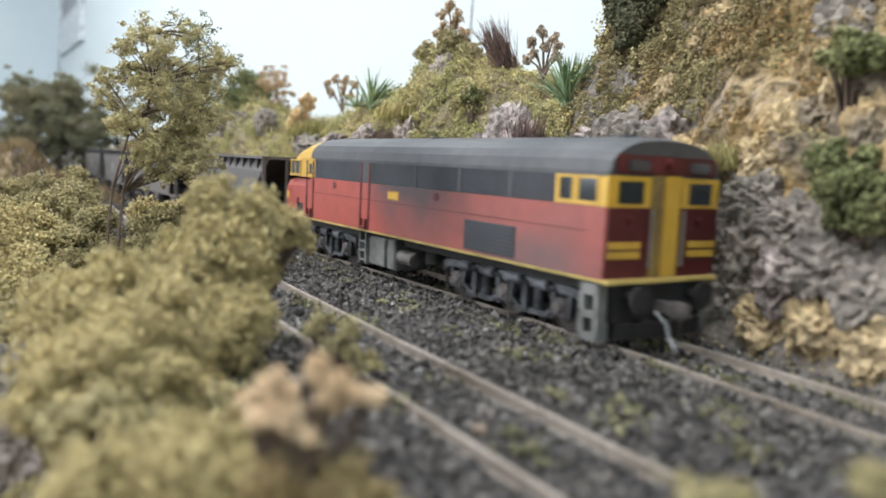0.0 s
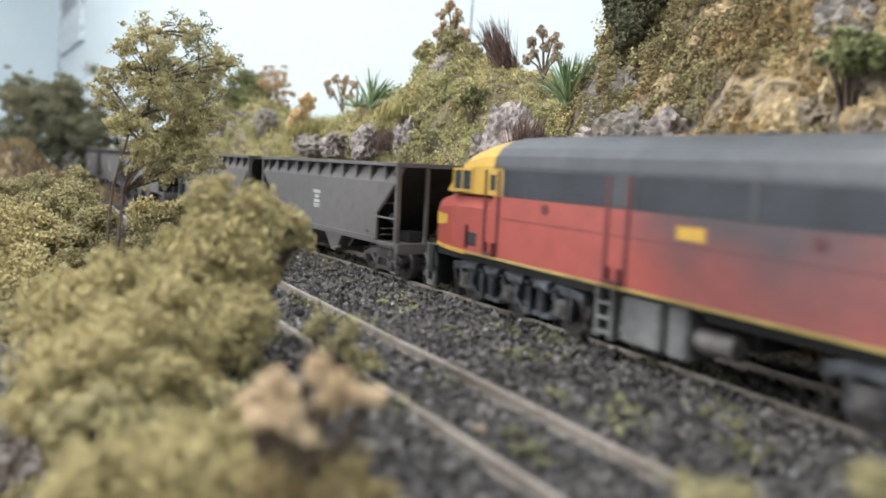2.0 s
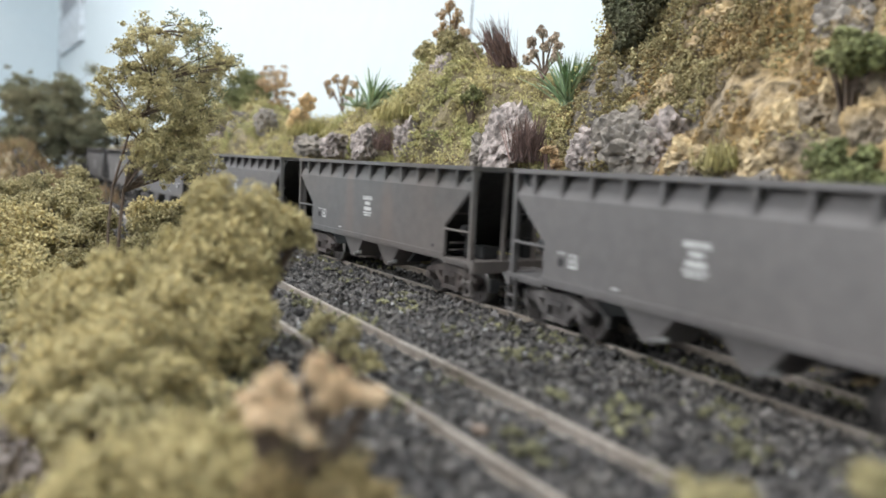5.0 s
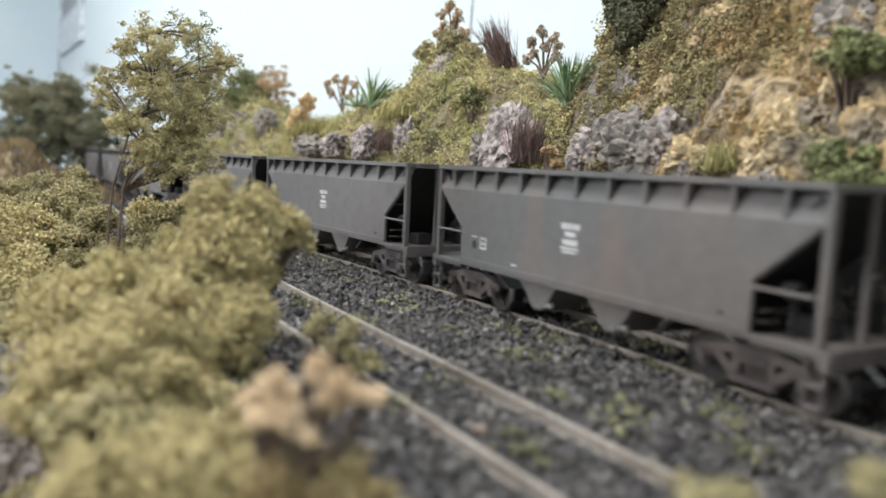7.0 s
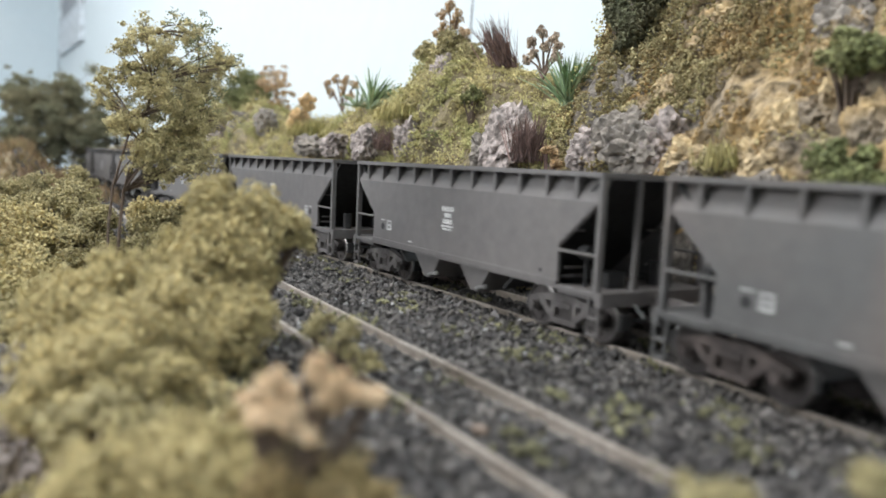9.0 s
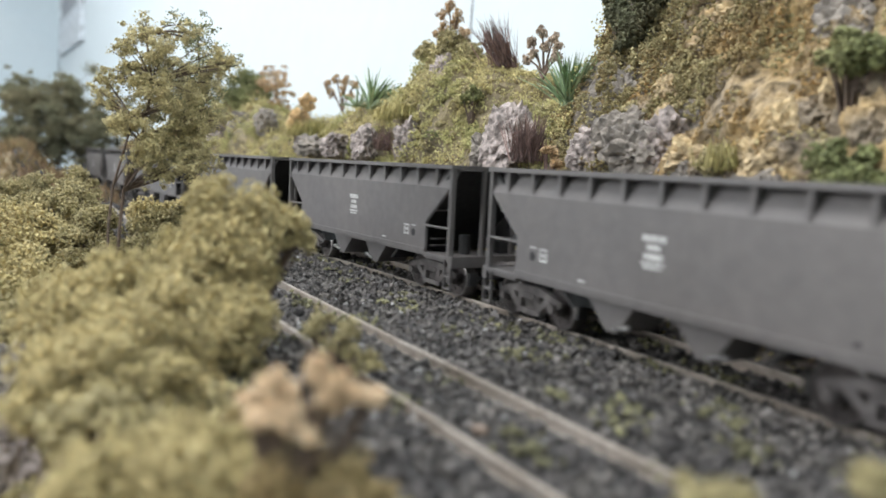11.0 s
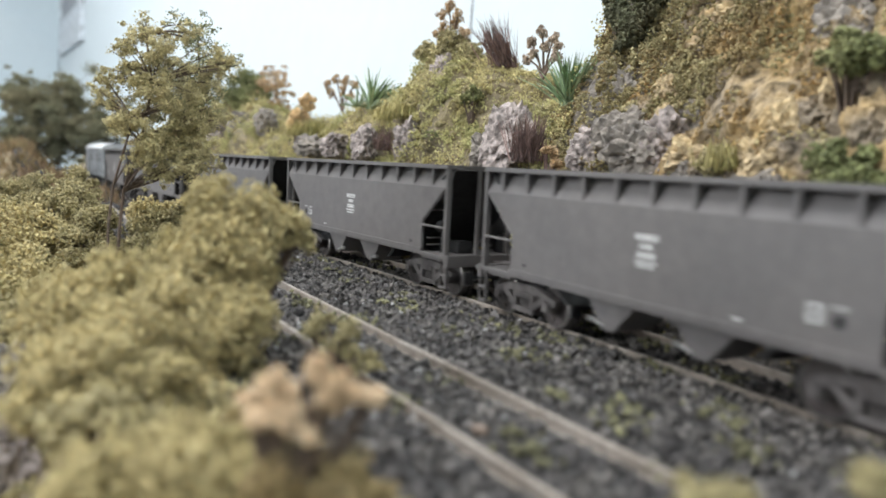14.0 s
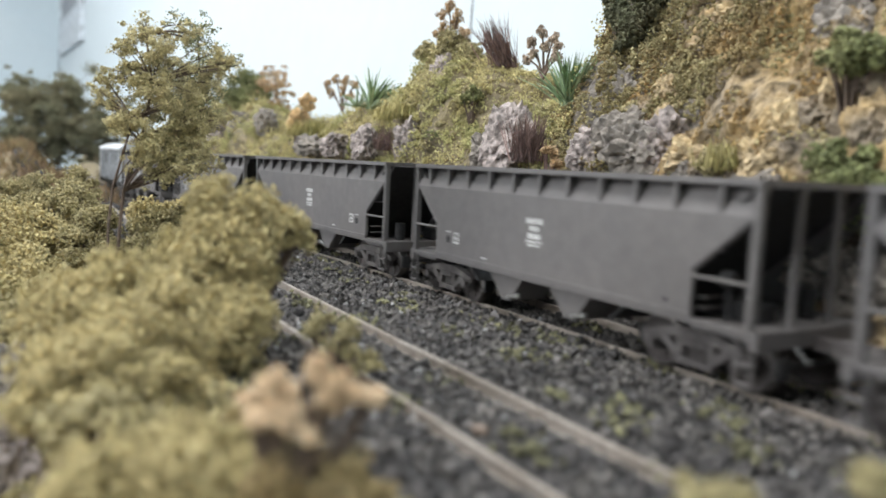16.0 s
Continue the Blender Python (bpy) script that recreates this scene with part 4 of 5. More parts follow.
    for x, r, h in ((84, 2.2, 1.3), (68, 2.0, 1.1), (-52, 1.8, 1.0), (-30, 2.2, 0.8), (8, 3.0, 1.0)):
        part("roof_vent", rod(bmesh.new(), (x, -3.5, 44.6 + ZR), (x, -3.5, 46.6 + h + ZR), r, 14), M_ROOF, loco_roof)
    part("roof_hatch", box(26, 46, -6, 6, 42.0, 44.0, 0.4), M_ROOF, loco_roof)
    part("underframe", box(-97, 90, -12.5, 12.5, 11.2, 13.55), M_BLACK, root)
    spins = []
    for c in (-56, 56):
        for o in (-21, 0, 21):
            spins.append(wheelset(c + o, 5.8, root))
        for side in (-1, 1):
            y0, y1 = side * 11.4, side * 13.2
            bm = bmesh.new()
            prism(bm, [(c - 28, 7.6), (c - 25, 9.0), (c + 25, 9.0), (c + 28, 7.6), (c + 28, 10.2), (c + 24, 11.0), (c - 24, 11.0), (c - 28, 10.2)], y0, y1)
            for o in (-21, 0, 21):
                for e in (-1, 1):
                    prism(bm, [(c + o + e * 2.3, 8.9), (c + o + e * 3.5, 8.9), (c + o + e * 3.0, 3.6), (c + o + e * 2.3, 3.6)], y0, y1)
            for o in (-10.5, 10.5):
                prism(bm, [(c + o - 7.6, 4.6), (c + o - 5.2, 2.5), (c + o + 5.2, 2.5), (c + o + 7.6, 4.6), (c + o + 7.6, 5.6), (c + o + 4.8, 3.7), (c + o - 4.8, 3.7), (c + o - 7.6, 5.6)], side * 11.8, side * 13.0)
            side_frame = part("bogie_side_frame", bm, M_LTRUCK, root, "dusty grey three-axle bogie side frame")
            for o in (-21, 0, 21):
                bm = box(c + o - 2.2, c + o + 2.2, side * 11.6, side * 13.8, 3.7, 8.0, 0.4)
                rod(bm, (c + o, side * 13.7, 5.8), (c + o, side * 14.5, 5.8), 1.5, 12, 1.1)
                part("axle_box", bm, M_TRUCK, side_frame, "dusty grey axle box")
            for o in (-12.8, -8.2, 8.2, 12.8):
                bm = bmesh.new()
                for k in range(6):
                    rod(bm, (c + o, side * 12.4, 3.8 + k * 0.86), (c + o, side * 12.4, 4.3 + k * 0.86), 1.45, 12)
                rod(bm, (c + o, side * 12.4, 3.7), (c + o, side * 12.4, 9.0), 0.9, 8)
                part("coil_spring", bm, M_LTRUCK, side_frame)
            for o in (-15.5, -5.4, 5.4, 15.5):
                bm = rod(bmesh.new(), (c + o - 2.6, side * 13.9, 10.2), (c + o + 2.2, side * 13.9, 10.2), 1.35, 12)
                rod(bm, (c + o + 2.2, side * 13.9, 10.2), (c + o + 3.6, side * 13.9, 9.6), 0.4, 6)
                bx(bm, c + o + 3.2, c + o + 3.9, side * 12.6, side * 13.8, 3.0, 10.0)
                part("brake_cylinder", bm, M_LTRUCK, side_frame)
            bm = bmesh.new()
            for e in (-1, 1):
                rod(bm, (c + e * 27, side * 13.3, 9), (c + e * 28.6, side * 11, 1.0), 0.35, 6)
            part("sand_pipe", bm, M_TRUCK, side_frame)
        part("bogie_core", box(c - 24, c + 24, -9, 9, 6.5, 11), M_BLACK, root)
    return root, spins


PITCH = 134.64
loco, loco_spins = locomotive()
train = [(loco, loco_spins, 170.2, False, 60.0, 5.8)]
plain, plain_spins = hopper(False)
rusty, rusty_spins = hopper(True)
# wagons behind the locomotive: some run the other way round
TURNED = (False, False, False, True, False, True, False, False)
for i, turned in enumerate(TURNED):
    source = rusty if i == 1 else plain
    if i == 1:
        root = rusty
    elif i == 2:
        root = plain
    else:
        root = copy_thing(source, pose(0, 0, 0))
    spins = [o for o in root.children if o.name.startswith("wheelset")]
    train.append((root, spins, -i * PITCH, turned, 44.0, 5.1))
van, van_spins = brake_van()
train.append((van, van_spins, -8 * PITCH, False, 38.0, 5.1))
tagged(train[2][0], "coal hopper with a rust-brown tinged side panel and markings")
tagged(train[4][0], "dark grey coal hopper with its marking plate at the leading end")

# travel of the first wagon along the line: seconds, millimetres
TRAVEL_T = [0, 0.5, 1, 1.5, 2, 2.5, 3, 3.5, 4, 4.2, 6.3, 6.5, 7, 7.5, 8, 8.5, 9, 9.2, 11.3, 11.5, 12, 12.5, 13, 13.5, 14, 14.5, 15, 15.5, 16]
TRAVEL_S = [-157.1, -130.4, -101.4, -72.3, -42.0, -12.9, 17.8, 47.0, 77.9, 89.6, 200.2, 209.3, 233.0, 255.6, 277.8, 296.2, 316.5, 323.8, 403.9, 411.9, 432.8, 454.3, 478.8, 499.3, 524.7, 546.7, 572.9, 597.3, 624.1]
_tt = np.array(TRAVEL_T)


def hermite(t):
    """Smooth monotone travel between the rows."""
    T, Y = _tt, np.array(TRAVEL_S)
    m = np.gradient(Y, T)
    m = np.convolve(np.pad(m, 1, mode="edge"), [0.25, 0.5, 0.25], mode="valid")
    i = int(np.clip(np.searchsorted(T, t) - 1, 0, len(T) - 2))
    h = T[i + 1] - T[i]
    u = (t - T[i]) / h
    return (2 * u ** 3 - 3 * u ** 2 + 1) * Y[i] + (u ** 3 - 2 * u ** 2 + u) * h * m[i] + (-2 * u ** 3 + 3 * u ** 2) * Y[i + 1] + (u ** 3 - u ** 2) * h * m[i + 1]


def train_pose(s, half, turned):
    x1, y1 = on_line(s - half)
    x2, y2 = on_line(s + half)
    h = math.degrees(math.atan2(y2 - y1, x2 - x1))
    m = pose((x1 + x2) / 2 * MM, (y1 + y2) / 2 * MM, 0, 0, 0, h) @ pose(0, 0, 0, 1.23, 0, 0)
    return m @ pose(0, 0, 0, 0, 0, 180) if turned else m


def motions():
    slow = np.linspace(0, 16, 65)
    fast = np.linspace(0, 16, 161)
    travel = np.array([hermite(t) for t in fast])
    for root, spins, lag, turned, half, r in train:
        walk(root, [(t, train_pose(hermite(t) + lag, half, turned)) for t in slow])
        for k, ob in enumerate(spins):
            base = ob.matrix_basis.translation.copy()
            sign = -1 if turned else 1
            walk(ob, [(t, Matrix.Translation(base) @ Matrix.Rotation(sign * (d - travel[0]) / r + k, 4, "Y")) for t, d in zip(fast, travel)])


# ---- rocks ----
def rock(pos, size, mat, label, seed, group="", sink=0.3, rough=0.28):
    bm = bmesh.new()
    bmesh.ops.create_icosphere(bm, subdivisions=4, radius=1.0)
    off = Vector((seed * 7.3, seed * 3.1, seed * 1.7))
    for v in bm.verts:
        p = v.co.copy()
        m = max(abs(p.x), abs(p.y), abs(p.z))
        p = p * (0.55 + 0.45 / (m + 0.25))
        cell = noise.voronoi(p * 2.1 + off)[0]
        r = 0.86 + 0.75 * min(cell[1] - cell[0], 0.34) + 0.40 * noise.noise(p * 1.1 + off) + rough * 0.6 * (1 - 2 * abs(noise.noise(p * 2.6 + off))) + rough * 0.8 * (1 - 2 * abs(noise.noise(p * 5.0 + off))) + 0.16 * noise.noise(p * 11 + off) + 0.09 * noise.noise(p * 23 + off)
        v.co = Vector((p.x * size[0] * r, p.y * size[1] * r, p.z * size[2] * r)) * 0.9
    ob = tagged(part("rock", bm, mat), label, "rock", group)
    ob.matrix_basis = pose((pos[0] + 0.3 * size[1] * 0.84) * MM, (pos[1] + 0.3 * size[1] * 0.55) * MM, (pos[2] - 0.6) * MM, seed * 37 % 24 - 12, seed * 53 % 30 - 15, -57 + seed * 23 % 30)
    return ob


M_PALEROCK = material("pale_pinkish_rock", (0.36, 0.305, 0.28), 0.9, var=0.9, scale=480, bump=1.0, second=(0.24, 0.20, 0.18), mix_scale=130, depth=0.0012)
M_CREAM = material("cream_rock", (0.42, 0.32, 0.175), 0.9, var=0.7, scale=420, bump=1.0, second=(0.45, 0.34, 0.20), mix_scale=90, depth=0.0012)
GREY_LABEL = "rough grey pitted rock outcrop on the planted hillside"
for i, (p, sz, m) in enumerate((
        ((-19.7, 328.9, 46.3), (5.5, 5, 9.5), M_PALEROCK), ((18.3, 264.3, 47.0), (8.5, 6, 12), M_PALEROCK), ((11.8, 270.7, 42.9), (5, 4, 6), M_ROCK),
        ((-5.5, 339.6, 75.9), (6, 6, 10), M_PALEROCK), ((-8.8, 334.5, 64.2), (5, 5, 8), M_ROCK), ((-74.7, 405.9, 43.6), (10, 5, 5.5), M_ROCK), ((-57.3, 378.9, 44.6), (8, 5, 6), M_PALEROCK),
        ((-40.4, 352.9, 44.7), (8, 5, 7.5), M_PALEROCK), ((-146.0, 534.6, 56.5), (11, 7, 11), M_ROCK), ((-168.1, 556.4, 52.3), (10, 7, 9), M_PALEROCK), ((-122.1, 500.1, 59.6), (8, 6, 9), M_ROCK),
        ((46.2, 219.9, 46.8), (8, 6, 8), M_ROCK), ((40.3, 225.3, 43.4), (6, 5, 7), M_PALEROCK), ((49.5, 208.9, 43.5), (8, 5, 8), M_ROCK), ((51.4, 233.9, 61.3), (5, 5, 7), M_ROCK), ((55.3, 205.3, 45.2), (7, 5, 8), M_PALEROCK))):
    rock(p, sz, m, GREY_LABEL, i + 1, "hillside rocks")
for i, (p, sz, m) in enumerate((
        ((59.4, 193.4, 42.2), (6, 4, 5), M_CREAM), ((69.2, 172.2, 42.3), (5, 4, 5), M_CREAM), ((73.3, 169.7, 46.9), (4.5, 4, 7), M_CREAM), ((78.1, 169.2, 51.4), (6, 5, 5), M_OCHRE),
        ((80.6, 177.7, 59.3), (5, 5, 9), M_OCHRE), ((83.3, 164.9, 56.8), (5, 4, 9), M_CREAM), ((82.9, 153.3, 47.2), (5, 4, 7), M_OCHRE), ((85.8, 158.5, 60.8), (6, 5, 8), M_OCHRE), ((87.7, 177.2, 73.5), (8, 6, 8), M_ROCK),
        ((66.7, 168.4, 33.5), (6, 4, 5), M_ROCK), ((71.5, 158.2, 27.6), (8, 4, 6), M_ROCK), ((65.8, 169.1, 21.5), (6, 4, 8), M_ROCK), ((75.3, 147.8, 20.9), (8, 4, 7), M_ROCK), ((71.1, 157.0, 15.9), (7, 4, 7), M_PALEROCK),
        ((79.0, 139.7, 16.8), (6, 3.5, 7), M_ROCK), ((74.9, 148.6, 8.4), (7, 3.5, 6), M_CREAM), ((79.7, 138.8, 7.5), (6, 3, 6), M_CREAM), ((69.4, 161.9, 6.6), (6, 3.5, 6), M_CREAM), ((65.4, 172.0, 10.8), (6, 4, 8), M_ROCK), ((57.9, 208.8, 51.6), (3, 3, 5), M_CREAM))):
    rock(p, sz, m, "craggy ochre and grey rock face in the cutting", i + 31, "cutting rocks", rough=0.34)
rock((-69.0, 120.4, -19.1), (5, 6, 10), M_PALEROCK, "pale rock at the foot of the planted bank", 71)
rock((-85.0, 146.1, -13.2), (5, 5, 9), M_ROCK, "pale rock at the foot of the planted bank", 72)


# ---- ground cover scattered on the slopes ----
tri_a, tri_b, tri_c = gf[:, 0], gf[:, 1], gf[:, 2]
GP = np.stack([gx, gy, gz], axis=1)
face_n = np.cross(GP[tri_b] - GP[tri_a], GP[gf[:, 3]] - GP[tri_a])
face_area = np.linalg.norm(face_n, axis=1)
face_n = face_n / (face_area[:, None] + 1e-9)
face_n[face_n[:, 2] < 0] *= -1


def cover(name, mask, count, size, thick, mat, label, grain=0.12, gaps=-0.15):
    """Clumps of foam foliage over the faces chosen by mask."""
    w = face_area * mask
    k = rng.choice(len(gf), count, p=w / w.sum())
    u, t = rng.uniform(0, 1, (2, count, 1))
    p = GP[gf[k, 0]] * (1 - u) * (1 - t) + GP[gf[k, 1]] * u * (1 - t) + GP[gf[k, 2]] * u * t + GP[gf[k, 3]] * (1 - u) * t
    c = fbm(p[:, 0], p[:, 1], p[:, 2], grain, 2)
    keep = c > gaps
    p, c, nrm = p[keep], c[keep], face_n[k[keep]]
    lift = thick * np.clip(c - gaps, 0, 1) * rng.uniform(0.1, 1.0, len(p)) ** 0.6
    v, f = bits(p + nrm * lift[:, None], size, 0.7)
    return tagged(raw_mesh(name, v, f, mat), label, "foliage", kind="stuff")


def clumps(name, mask, n, radius, per, size, mat, label):
    """Rounded tufts of foam, each a ragged dome of small leaves, over the faces chosen by mask."""
    w = face_area * mask
    k = rng.choice(len(gf), n, p=w / w.sum())
    c = GP[gf[k]].mean(axis=1) + face_n[k] * 0.6
    r = rng.uniform(radius[0], radius[1], n)
    which_one = np.repeat(np.arange(n), per)
    d = rng.normal(size=(n * per, 3))
    d /= np.linalg.norm(d, axis=1)[:, None]
    below = np.einsum("ij,ij->i", d, face_n[k][which_one]) < -0.15
    d[below] *= -1
    knobs = 1 + 0.28 * np.sin(d[:, 0] * 5 + which_one) * np.sin(d[:, 1] * 6 + which_one * 1.7) + rng.uniform(-0.22, 0.08, n * per)
    pts = c[which_one] + d * (r[which_one] * knobs)[:, None] * (1.0, 1.0, 0.8)
    v, f = bits(pts, size, 0.7)
    return tagged(raw_mesh(name, v, f, mat), label, "foliage", kind="stuff")


hill = ((fd > 22) & (fd < 90) & (fs > -420) & (fs < 30)).astype(float)
cover("hillside_foliage", hill, 60000, 0.50, 10.0, M_HILL, "olive foam foliage carpeting the hillside", 0.085, -0.34)
clumps("hillside_tufts", hill, 760, (1.8, 4.4), 100, 0.42, M_HILL, "rounded olive foam tufts crowding the hillside")
clumps("hillside_tufts", hill * (fd > 26), 150, (1.8, 3.8), 100, 0.42, M_OLIVE, "darker olive foam tufts on the hillside")
clumps("hillside_tufts", hill * (fd > 24), 70, (1.5, 3.0), 100, 0.40, M_GREEN, "small fresh green tufts on the hillside")
cover("hillside_foliage", hill, 9000, 0.7, 7.0, M_BROWNLEAF, "brownish foliage clumps on the hillside", 0.085, 0.12)
cliff_top = ((fd > 22) & (fd < 120) & (fs > 18) & (fs < 108) & (fz > 34 + np.clip(fs - 70, 0, 60) * 1.1)).astype(float)
cover("cliff_foliage", cliff_top, 30000, 0.55, 7, M_BROWNLEAF, "brown-olive foliage hanging on the rock face", 0.10, -0.2)
cover("cliff_foliage", cliff_top * (fs < 80), 14000, 0.55, 8.0, M_OLIVE, "olive foliage hanging on the rock face", 0.11, -0.05)
clumps("cliff_tufts", cliff_top * (fs < 92), 260, (1.8, 4.2), 90, 0.42, M_OLIVE, "olive foam tufts hanging on the rock face")
clumps("cliff_tufts", cliff_top, 160, (1.5, 3.6), 90, 0.42, M_BROWNLEAF, "brown-olive foam tufts hanging on the rock face")
M_SCRUB = material("rusty_brown_scrub", (0.34, 0.215, 0.09), 0.9, var=0.3, scale=500, bump=0, second=(0.26, 0.19, 0.085), mix_scale=60, island=0.45)
cutting = ((fd > 20) & (fd < 90) & (fs > 40) & (fs < 160) & (fz > 20)).astype(float)
cover("cliff_scrub", cutting, 26000, 0.5, 3.5, M_SCRUB, "rusty-brown scrub scattered over the rock face", 0.09, 0.02)
cover("cliff_scrub", cutting * (fs < 125), 12000, 0.55, 5.0, M_OLIVE, "olive scrub scattered over the rock face", 0.08, 0.08)
for i in range(34):
    s_, d_ = rng.uniform(58, 158), rng.uniform(20, 46)
    x_, y_ = off_line(s_, d_)
    z_ = float(ground_height(np.array([s_]), np.array([d_]))[0])
    k_ = rng.uniform(1.6, 4.2)
    rock((float(x_), float(y_), z_), (k_ * 1.3, k_, k_ * rng.uniform(0.8, 1.5)), (M_OCHRE, M_CREAM, M_ROCK)[i % 3] if z_ > 20 else (M_ROCK, M_PALEROCK)[i % 2], "broken ochre stone lodged in the rock face", i + 90, "cutting stones", rough=0.34)
cliff_foot = ((fd > 15) & (fd < 20) & (fs > 60)).astype(float)
cover("verge_foliage", cliff_foot, 1500, 0.6, 2.0, M_YOLIVE, "low yellow-green weeds along the rock foot", 0.2, 0.0)
bank = ((fd < -84) & (fd > -150) & (fs > -420) & (fs < 215)).astype(float)
cover("bank_foliage", bank, 30000, 0.8, 7.0, M_OLIVE, "olive foliage on the near bank", 0.08, -0.1)
cover("bank_foliage", bank * (fs > -330), 14000, 0.75, 8.0, M_YOLIVE, "yellow-olive foliage on the near bank", 0.08, 0.05)
# dry reddish grass on the far bank
far_bank = ((fd < -22) & (fd > -210) & (fs > -640) & (fs < -330)).astype(float)
far_hill = ((fd > 20) & (fd < 80) & (fs > -900) & (fs < -360)).astype(float)
for nm, mask, cnt in (("dry_grass", far_bank, 6000), ("dry_grass", far_hill, 3800)):
    w = face_area * mask
    k = rng.choice(len(gf), cnt, p=w / w.sum())
    p = GP[gf[k]].mean(axis=1) + rng.normal(size=(cnt, 3)) * (5, 5, 0)
    p[:, 2] = ground_point(p[:, 0], p[:, 1])
    dirs = np.stack([rng.normal(size=cnt) * 0.35, rng.normal(size=cnt) * 0.35, np.ones(cnt)], axis=1)
    v, f = blades(p, dirs, rng.uniform(6, 15, cnt), 0.45, 0.15)
    tagged(raw_mesh(nm, v, f, M_REDGRASS), "reddish-brown dry grass on the far bank", "grass", kind="stuff")
cover("far_foliage", far_hill, 9000, 1.1, 7.0, M_FARGREEN, "dark green scrub on the distant slope", 0.06, 0.0)
cover("far_foliage", far_bank, 6000, 1.0, 6.0, M_BROWNLEAF, "brown scrub on the distant bank", 0.07, 0.0)


# ---- shrubs and trees ----
def lump_points(centre, radii, n, sub=9, sub_r=0.5, shell=0.35):
    """Points on many small clumps spread over an ellipsoid: an uneven outline with gaps."""
    d = rng.normal(size=(sub, 3))
    d /= np.linalg.norm(d, axis=1)[:, None]
    cen = np.asarray(centre) + d * np.asarray(radii) * rng.uniform(0.45, 0.85, (sub, 1))
    q = rng.normal(size=(n, 3))
    q /= np.linalg.norm(q, axis=1)[:, None]
    i = rng.integers(0, sub, n)
    rr = sub_r * rng.uniform(0.6, 1.35, sub)
    return cen[i] + q * np.asarray(radii) * (rr[i] * rng.uniform(shell, 1.0, n))[:, None], cen


def wisp_points(centre, radius, n, sub=30, tight=0.17):
    """Leaf tufts thinning out from the middle of a branch: a ragged, airy crown."""
    cen = np.asarray(centre) + rng.normal(size=(sub, 3)) * radius * np.array((0.62, 0.62, 0.5))
    i = rng.integers(0, sub, n)
    grow = radius * tight * rng.uniform(0.6, 1.5, sub)
    return cen[i] + rng.normal(size=(n, 3)) * grow[i][:, None] * np.array((1.0, 1.0, 0.7)), cen


def limb(bm, pts, r0, r1):
    for i, (a, b) in enumerate(zip(pts, pts[1:])):
        k0, k1 = i / (len(pts) - 1), (i + 1) / (len(pts) - 1)
        rod(bm, a, b, r0 + (r1 - r0) * k0, 6, r0 + (r1 - r0) * k1)


def shrub(kind_name, lumps, mat, density, size, label, category="shrub", group="", sub=10, stem=M_TWIG):
    """A bush of one or more lumps (centre, radius); stems run down to the ground."""
    x, y = lumps[0][0][0], lumps[0][0][1]
    z = float(ground_point(x, y)[0])
    root = tagged(empty(kind_name, x, y, z), label, category, group)
    base = np.array((x, y, z))
    pts, cens = [], []
    for c, r in lumps:
        p, cen = lump_points(c, (r, r, r * 0.85), int(density * r * r), sub)
        pts.append(p), cens.append(cen)
    p = np.concatenate(pts) - base
    v, f = bits(p, size, 0.65)
    raw_mesh("foliage", v, f, mat, root)
    bm = bmesh.new()
    for cen in cens:
        for c in cen[:5]:
            c = c - base
            limb(bm, [(c[0] * 0.15, c[1] * 0.15, -0.6), (c[0] * 0.5, c[1] * 0.5, c[2] * 0.5), tuple(c)], 0.45, 0.15)
    part("twigwork", bm, stem, root, "thin dark stems")
    return root


def tree(lumps, trunks, mat, density, size, label, sub=12, r0=0.8, sub_r=0.55):
    x, y = trunks[0][0][0], trunks[0][0][1]
    z = float(ground_point(x, y)[0])
    root = tagged(empty("tree", x, y, z), label, "tree")
    base = np.array((x, y, z))
    bm = bmesh.new()
    for t in trunks:
        pts = [np.array(q) - base for q in t]
        pts[0][2] = -1.0
        limb(bm, pts, r0, 0.3)
    top = [np.array(q) - base for t in trunks for q in t[1:]]
    pts = []
    for c, r in lumps:
        p, cen = wisp_points(c, r, int(density * r * r), sub + 8, sub_r * 0.45)
        pts.append(p - base)
        for q in cen[:7]:
            q = q - base
            near = min(top, key=lambda a: np.linalg.norm(a - q) + max(0, a[2] - q[2]) * 2)
            limb(bm, [tuple(near), tuple((near + q) / 2 + (0, 0, 0.8)), tuple(q)], 0.28, 0.1)
    part("trunk", bm, M_TWIG, root, "thin dark branching trunk")
    v, f = bits(np.concatenate(pts), size, 0.6)
    raw_mesh("crown", v, f, mat, root)
    return root


M_DRYTAN = material("dry_seed_heads", (0.40, 0.26, 0.13), 0.9, var=0.3, scale=500, bump=0, second=(0.50, 0.36, 0.22), mix_scale=160, island=0.35)
FRONT = "soft olive-yellow foam bush growing on the near bank"
shrub("shrub", [((-37.9, 139.5, 21.6), 8.5), ((-42.8, 139.9, 25.9), 5.5), ((-33.1, 141.4, 20.2), 6), ((-29.5, 141.5, 21.5), 4.5), ((-26.9, 142.3, 19.5), 3), ((-39.4, 136.8, 14.5), 9.5), ((-45.9, 139.1, 18.0), 6), ((-35.2, 138.6, 12.5), 6)], M_YOLIVE, 52, 0.46, FRONT, sub=14)
shrub("shrub", [((-42.3, 126.2, 8.9), 9), ((-47.1, 119.7, 4.2), 9), ((-36.1, 121.8, 5.4), 8), ((-31.3, 124.1, 8.1), 5)], M_YOLIVE, 52, 0.46, FRONT, sub=14)
